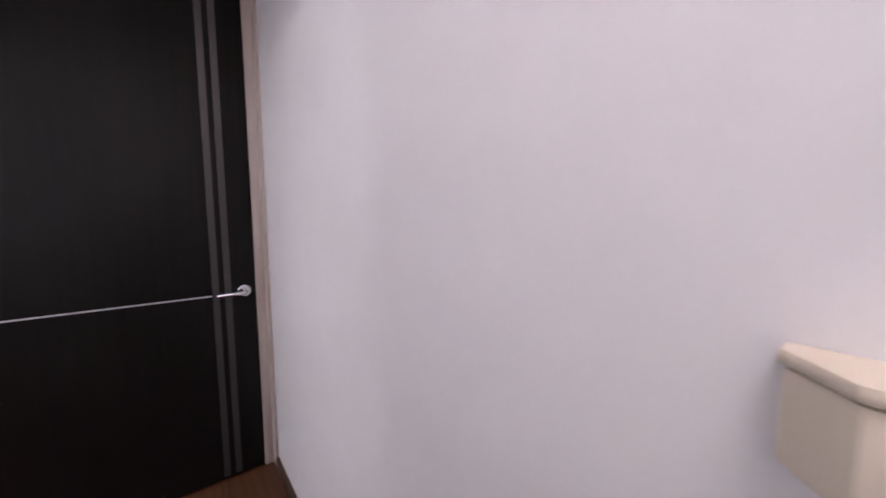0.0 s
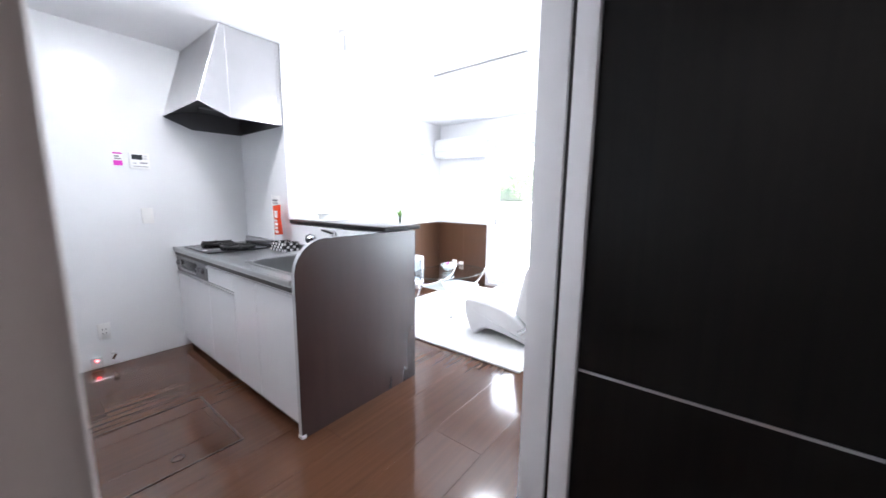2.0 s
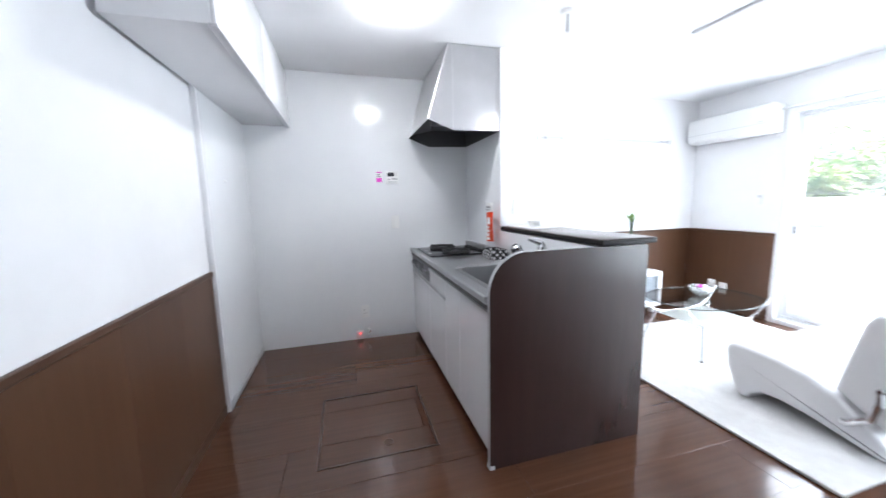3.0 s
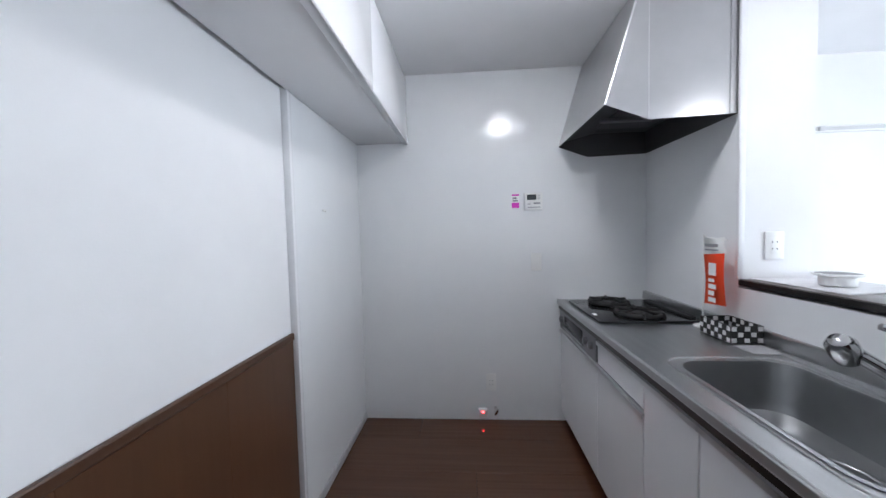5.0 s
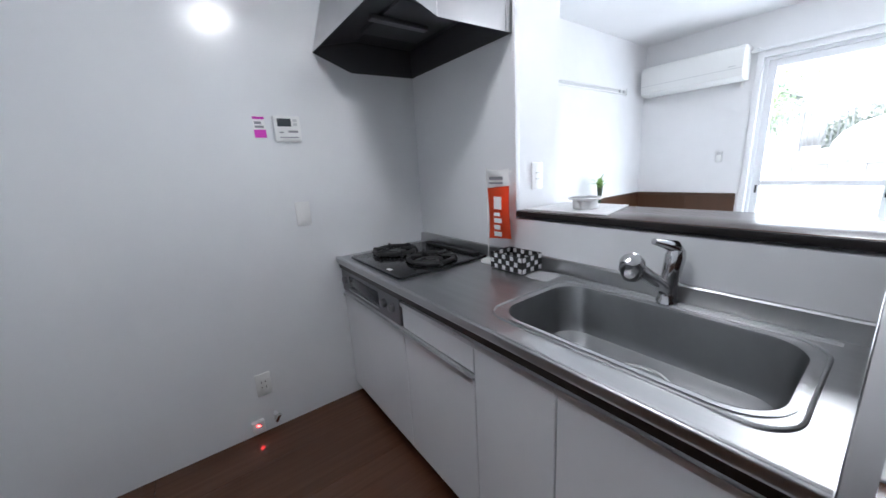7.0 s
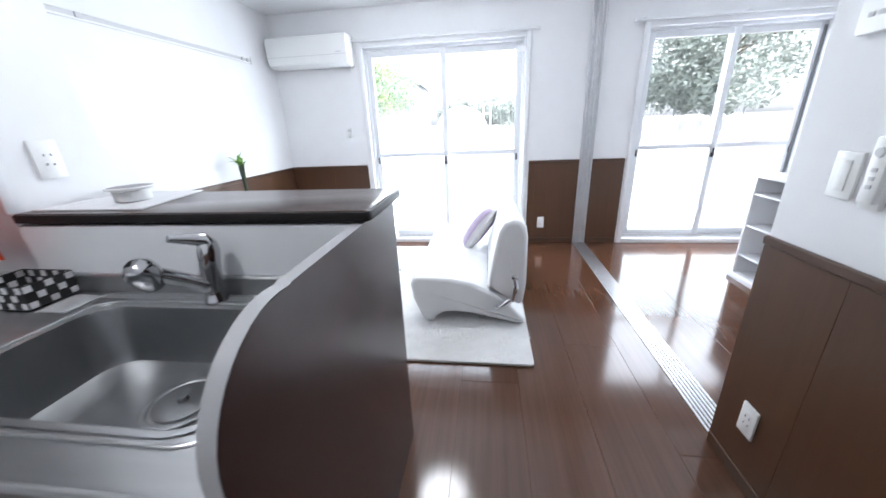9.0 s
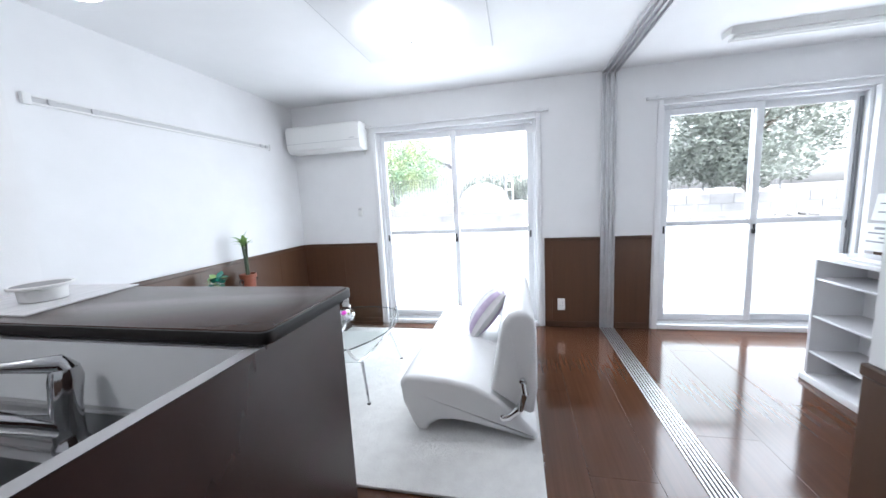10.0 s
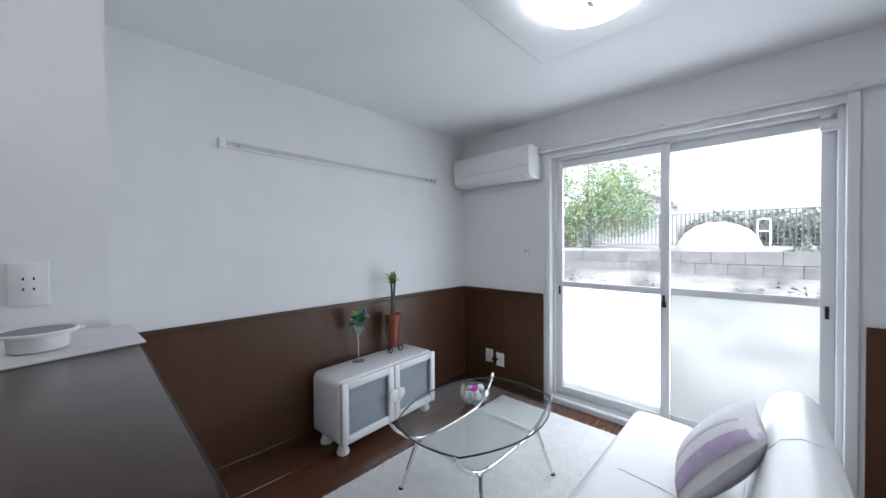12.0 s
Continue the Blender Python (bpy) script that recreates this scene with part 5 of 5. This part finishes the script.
for k, (z0, z1) in enumerate(((0.90, 1.06), (1.075, 1.23))):
    nb = thing("notice_stand", 3.77, -4.37, 0.85, "white printed notice in an upright stand on the shelf unit", "notice", "notices")
    part("paper", turned(box(-0.16, 0.16, -0.002, 0.002, z0 - 0.85, z1 - 0.85), pose(3.77, -4.36 - 0.02 * k, 0.85, 8, 0, 0)), M_PAPER, nb, "", False)
    rows_ = [(-0.13, 0.1, z1 - 0.035, z1 - 0.02), (-0.13, 0.13, z1 - 0.06, z1 - 0.052), (-0.13, 0.06, z1 - 0.085, z1 - 0.077), (-0.13, 0.13, z1 - 0.11, z1 - 0.102)]
    part("print", turned(boxes(*[(a, b, 0.002, 0.0028, c - 0.85, d - 0.85) for a, b, c, d in rows_]), pose(3.77, -4.36 - 0.02 * k, 0.85, 8, 0, 0)), M_INK, nb, "grey printed lines", False)
    part("easel", turned(box(-0.10, -0.08, -0.006, -0.002, 0.0, z1 - 0.86), pose(3.77, -4.36 - 0.02 * k, 0.85, 8, 0, 0)), M_GREYPL, nb)
bl = solid("papers", box(3.45, 3.85, -4.33, -4.25, 0.8502, 0.860, 0.002), M_PAPER, "low stack of white papers on the shelf unit", "papers")

# ---- hall ----
M_HLAMP = emitter("hall_lamp_glass", (1.0, 0.9, 0.85), 3.4)
hl_ = thing("ceiling_lamp", -0.75, -3.65, CEIL, "round lit warm hall ceiling lamp", "ceiling lamp")
part("diffuser", lathe([(0.02, CEIL - 0.075), (0.08, CEIL - 0.07), (0.12, CEIL - 0.05), (0.13, CEIL - 0.016)], -0.75, -3.65, 32), M_HLAMP, hl_, "glowing warm diffuser")
part("base", lathe([(0.134, CEIL - 0.016), (0.134, CEIL - 0.001)], -0.75, -3.65, 32), M_PLASTIC, hl_)
hb = thing("hall_box", -0.38, -4.0800, 1.02, "small beige box fixed on the hall wall", "box")
part("body", prism([(-0.440, -4.0995), (-0.440, -4.0600)] + arc(-0.425, -4.0600, 0.015, 180, 90, 4)[1:] + [(-0.352, -4.0450), (-0.318, -4.08005), (-0.318, -4.0995)], "z", 1.020, 1.088, 0.006), M_BEIGE, hb)
part("lid", prism([(-0.443, -4.0995), (-0.443, -4.0580), (-0.428, -4.0420), (-0.350, -4.0420), (-0.315, -4.08003), (-0.315, -4.0995)], "z", 1.0885, 1.100, 0.004), M_BEIGE, hb)

# ---- outdoors ----
M_GROUND = varied(mat("dry_sandy_ground", (0.4, 0.36, 0.3), 0.95, spec=0.1), 1.2, (0.07, 0.069, 0.068), (0.38, 0.375, 0.365), detail=10, bump=0.9, bump_scale=12)
M_BLOCK = varied(mat("grey_concrete_block", (0.3, 0.3, 0.3), 0.9, spec=0.2), 6, (0.17, 0.17, 0.175), (0.27, 0.27, 0.275), random_amount=0.1, bump=0.3)
M_FENCE = mat("grey_metal_fence", (0.15, 0.155, 0.16), 0.5, 0.5)
M_BARK = varied(mat("grey_brown_bark", (0.12, 0.09, 0.07), 0.9), 10, (0.07, 0.055, 0.04), (0.15, 0.12, 0.09), bump=0.6)
M_LEAFA = varied(mat("dark_leaves", (0.06, 0.1, 0.05), 0.6), 3, (0.12, 0.145, 0.125), (0.33, 0.36, 0.31))
M_LEAFB = varied(mat("yellow_green_leaves", (0.1, 0.16, 0.05), 0.6), 1.6, (0.05, 0.17, 0.14), (0.42, 0.46, 0.20))
M_SHEET = varied(mat("white_tarpaulin", (0.75, 0.75, 0.75), 0.6), 3, (0.7, 0.7, 0.7), (0.8, 0.8, 0.8), bump=0.3)


def ground_z(x, y):
    if x < 5.3:
        return -0.32
    if x < 8.95:
        return -0.32 + 1.12 * ((x - 5.3) / 3.65) ** 1.1
    return 1.12 + 0.10 * min(1.0, (x - 8.95) / 6)


bm = bmnew()
xs = [-400, -60, -8, 5.0, 5.3, 5.8, 6.3, 6.8, 7.3, 7.8, 8.3, 8.7, 8.94, 9.1, 10, 11, 12.5, 14, 17, 25, 60, 150, 400]
ys = [-400, -120, -50, -30] + [-20 + 1.25 * k for k in range(29)] + [30, 50, 120, 400]
grid = [[bm.verts.new((x, y, ground_z(x, y) + (random.uniform(-0.03, 0.03) if 5.5 < x < 20 else 0))) for y in ys] for x in xs]
for i in range(len(xs) - 1):
    for j in range(len(ys) - 1):
        bm.faces.new((grid[i][j], grid[i + 1][j], grid[i + 1][j + 1], grid[i][j + 1]))
solid("ground", bm, M_GROUND, "dry sandy ground rising behind the house", "ground", "structure")
M_RUBBLE = varied(mat("grey_rubble_and_twigs", (0.14, 0.135, 0.13), 0.95, spec=0.1), 4, (0.07, 0.068, 0.066), (0.22, 0.215, 0.21))
random.seed(90)
rv, rf = [], []
for k in range(5200):
    x, y = random.uniform(6.4, 8.9), random.uniform(-8.5, 1.2)
    if math.sin(y * 1.3 + 0.6) + math.sin(y * 0.47 + x * 1.9) < random.uniform(-1.1, 0.7):
        continue
    a, l, w, h = random.uniform(0, 6.283), random.uniform(0.02, 0.09), random.uniform(0.008, 0.03), random.uniform(0.01, 0.045)
    c, d, z = math.cos(a), math.sin(a), ground_z(x, y) - 0.01
    n0 = len(rv)
    rv += [(x - c * l, y - d * l, z), (x + d * w, y - c * w, z), (x + c * l, y + d * l, z), (x - d * w, y + c * w, z), (x, y, z + h)]
    rf += [(n0, n0 + 1, n0 + 4), (n0 + 1, n0 + 2, n0 + 4), (n0 + 2, n0 + 3, n0 + 4), (n0 + 3, n0, n0 + 4)]
rubble_mesh = bpy.data.meshes.new("rubble")
rubble_mesh.from_pydata(rv, [], rf)
rubble_mesh.materials.append(M_RUBBLE)
tagged(new("rubble", rubble_mesh), "grey rubble and twigs on the sandy bank", "rubble", kind="stuff")
bw = thing("block_wall", 9.02, -3, 0.7, "low grey concrete block wall in the garden", "block wall", kind="structure")
blk = finish("concrete_block", add_box(bmnew(), -0.06, 0.06, -0.1975, 0.1975, -0.098, 0.098, 0.004, 1), M_BLOCK)
for c in range(3):
    for k in range(60):
        o = new("concrete_block", blk)
        o.parent = bw
        o.location = (0, -12.0 + 0.4 * k + (0.2 if c % 2 else 0.0), 0.0 + c * 0.2)

fence = thing("mesh_fence", 13.5, 0, 1.18, "grey metal mesh fence behind the garden", "fence")
for k in range(13):
    y = -10 + k * 2.0
    part("post", tube([(13.5, y, 1.15), (13.5, y, 2.14)], 0.03, 8), M_FENCE, fence)
for z in (1.30, 2.11):
    part("rail", tube([(13.5, -10, z), (13.5, 14, z)], 0.012, 6), M_FENCE, fence)
bm = bmnew()
for k in range(240):
    y = -10 + k * 0.1
    add_box(bm, 13.495, 13.505, y - 0.012, y + 0.012, 1.3, 2.12)
tagged(part("wires", bm, M_FENCE, fence, "vertical fence wires", False), kind="stuff")


def mound(x, y, rx, ry, h, z0):
    bm = bmnew()
    rings = []
    for i in range(9):
        f = i / 8.2
        rings.append([bm.verts.new((x + rx * math.sqrt(max(0.0, 1 - f * f)) * math.cos(a) * (1 + 0.1 * math.sin(3 * a)), y + ry * math.sqrt(max(0.0, 1 - f * f)) * math.sin(a) * (1 + 0.08 * math.cos(5 * a)), z0 + h * f + random.uniform(-0.02, 0.02))) for a in (2 * math.pi * k / 28 for k in range(28))])
    for a, b in zip(rings, rings[1:]):
        for k in range(28):
            bm.faces.new((a[k], a[(k + 1) % 28], b[(k + 1) % 28], b[k]))
    bm.faces.new(rings[-1])
    bmesh.ops.recalc_face_normals(bm, faces=bm.faces)
    return bm


solid("covered_heap", mound(11.6, -1.43, 0.7, 0.72, 0.66, 1.12), M_SHEET, "heap under a white tarpaulin behind the block wall", "heap")


def tree(x, y, z0, height, rad, material, seed, n, label):
    random.seed(seed)
    t = thing("tree", x, y, z0, label, "tree")
    top = z0 + height
    bm = tube([(x, y, z0 - 0.1), (x + 0.04, y + 0.03, z0 + height * 0.3), (x - 0.03, y + 0.05, z0 + height * 0.6), (x, y, top - 0.3)], [0.05, 0.042, 0.032, 0.012], 10)
    ends = []
    for k in range(9):
        a = k * 2.4
        s = height * random.uniform(0.28, 0.6)
        e = (x + rad * 0.75 * math.cos(a), y + rad * 0.75 * math.sin(a), z0 + s + random.uniform(0.3, 0.9))
        add_tube(bm, [(x, y, z0 + s), ((x + e[0]) / 2, (y + e[1]) / 2, (z0 + s + e[2]) / 2 + 0.1), e], [0.03, 0.02, 0.008], 6)
        ends.append(e)
    part("trunk", bm, M_BARK, t)
    verts, faces = [], []
    clumps = []
    for k in range(44):
        while True:
            p = Vector((random.uniform(-1, 1), random.uniform(-1, 1), random.uniform(-1, 1)))
            if 0.35 < p.length < 1:
                break
        clumps.append((x + p.x * rad, y + p.y * rad, z0 + height * (0.52 + 0.48 * p.z), random.uniform(0.28, 0.5) * rad * 0.8))
    for k in range(n):
        c = random.choice(clumps)
        d = Vector((random.gauss(0, 1), random.gauss(0, 1), random.gauss(0, 0.8)))
        d = d.normalized() * c[3] * random.uniform(0.3, 1.0) ** 0.5
        p = Vector(c[:3]) + d
        u = Vector((random.gauss(0, 1), random.gauss(0, 1), random.gauss(0, 0.6))).normalized()
        v = u.cross(Vector((random.gauss(0, 1), random.gauss(0, 1), random.gauss(0, 1)))).normalized()
        l, w = random.uniform(0.035, 0.075), random.uniform(0.014, 0.027)
        i = len(verts)
        verts += [p - u * l, p + v * w, p + u * l, p - v * w]
        faces.append((i, i + 1, i + 2, i + 3))
    me = bpy.data.meshes.new("crown")
    me.from_pydata([tuple(q - Vector((x, y, z0))) for q in verts], [], faces)
    me.materials.append(material)
    o = new("crown", me)
    o.parent = t
    return t


tree(9.9, -7.15, 1.15, 2.6, 1.5, M_LEAFA, 11, 24000, "grey-green leafy garden tree")
tree(14.9, 2.5, 1.15, 3.3, 2.3, M_LEAFB, 12, 26000, "pale green leafy tree behind the fence")
for i, (x, y, h) in enumerate(((17.5, -4.0, 1.3), (18.5, -1.5, 1.5), (18, -6.5, 1.4), (17, 6, 2.2), (18, 9.5, 2.4))):
    random.seed(40 + i)
    me = bpy.data.meshes.new("hedge")
    vs, fs = [], []
    for k in range(5000):
        a = random.uniform(0, 6.28)
        rr = random.uniform(0.2, 1) ** 0.5
        zz = random.uniform(0, 1)
        p = Vector((1.2 * rr * math.cos(a), 1.7 * rr * math.sin(a), zz * h * (1 - 0.45 * rr ** 2) * random.uniform(0.8, 1.05)))
        u = Vector((random.gauss(0, 1), random.gauss(0, 1), random.gauss(0, 1))).normalized()
        v = u.cross(Vector((random.gauss(0, 1), random.gauss(0, 1), random.gauss(0, 1)))).normalized()
        n0 = len(vs)
        vs += [p - u * 0.09, p + v * 0.04, p + u * 0.09, p - v * 0.04]
        fs.append((n0, n0 + 1, n0 + 2, n0 + 3))
    me.from_pydata([tuple(q) for q in vs], [], fs)
    me.materials.append(M_LEAFA)
    o = new("shrub", me)
    o.location = (x, y, 1.2)
    tagged(o, "dark green leafy shrub beyond the fence", "shrub", "shrubs behind the fence")

# low plants on the bank behind the block wall
for i, (x, y) in enumerate(((10.2, -2.7), (10.4, -3.25), (10.1, -3.7), (10.5, -4.3))):
    random.seed(70 + i)
    me = bpy.data.meshes.new("plant")
    vs, fs = [], []
    for k in range(500):
        a, rr = random.uniform(0, 6.28), random.uniform(0, 1) ** 0.5
        p = Vector((0.3 * rr * math.cos(a), 0.32 * rr * math.sin(a), random.uniform(0, 0.16) * (1.1 - rr)))
        u = Vector((random.gauss(0, 1), random.gauss(0, 1), random.gauss(0.5, 1))).normalized()
        v = u.cross(Vector((random.gauss(0, 1), random.gauss(0, 1), random.gauss(0, 1)))).normalized()
        n0 = len(vs)
        vs += [p - u * 0.05, p + v * 0.014, p + u * 0.05, p - v * 0.014]
        fs.append((n0, n0 + 1, n0 + 2, n0 + 3))
    me.from_pydata([tuple(q) for q in vs], [], fs)
    me.materials.append(M_LEAFA)
    o = new("low_plant", me)
    o.location = (x, y, 1.14)
    tagged(o, "low green plant on the dry bank", "plant", "low plants on the bank")

gate = thing("garden_gate", 13.3, -2.16, 1.18, "white metal tube gate in front of the fence", "gate")
part("gate_frame", tube(smooth_path([(13.3, -2.05, 1.16), (13.3, -2.05, 1.8), (13.3, -2.09, 1.88), (13.3, -2.23, 1.88), (13.3, -2.27, 1.8), (13.3, -2.27, 1.16)]), 0.018, 8), M_WHITE, gate)
part("crossbar", tube([(13.3, -2.05, 1.6), (13.3, -2.27, 1.6)], 0.015, 8), M_WHITE, gate)

# far house whose gable shows over the fence
M_FARWALL = varied(mat("far_house_plaster", (0.4, 0.4, 0.42), 0.9), 0.8, (0.34, 0.34, 0.36), (0.46, 0.46, 0.48))
M_FARROOF = varied(mat("grey_roof_tiles", (0.2, 0.2, 0.22), 0.8), 1.5, (0.15, 0.15, 0.17), (0.26, 0.26, 0.28), bump=0.4)
house = thing("house", 40.0, 9.0, 1.15, "far grey house with a tiled gable roof", "house")
part("wall", prism([(4.4, 1.1), (12, 1.1), (12, 5.0), (8.2, 6.55), (4.4, 5.0)], "x", 37, 43), M_FARWALL, house)
part("roof", prism([(4.0, 4.9), (8.2, 6.6), (12.4, 4.9), (12.4, 5.1), (8.2, 6.85), (4.0, 5.1)], "x", 36.6, 43.4), M_FARROOF, house)
for y in (5.6, 8.0):
    w_ = part("window", box(36.96, 37.0, y, y + 1.3, 3.0, 4.2), M_FENCE, house, "dark window")
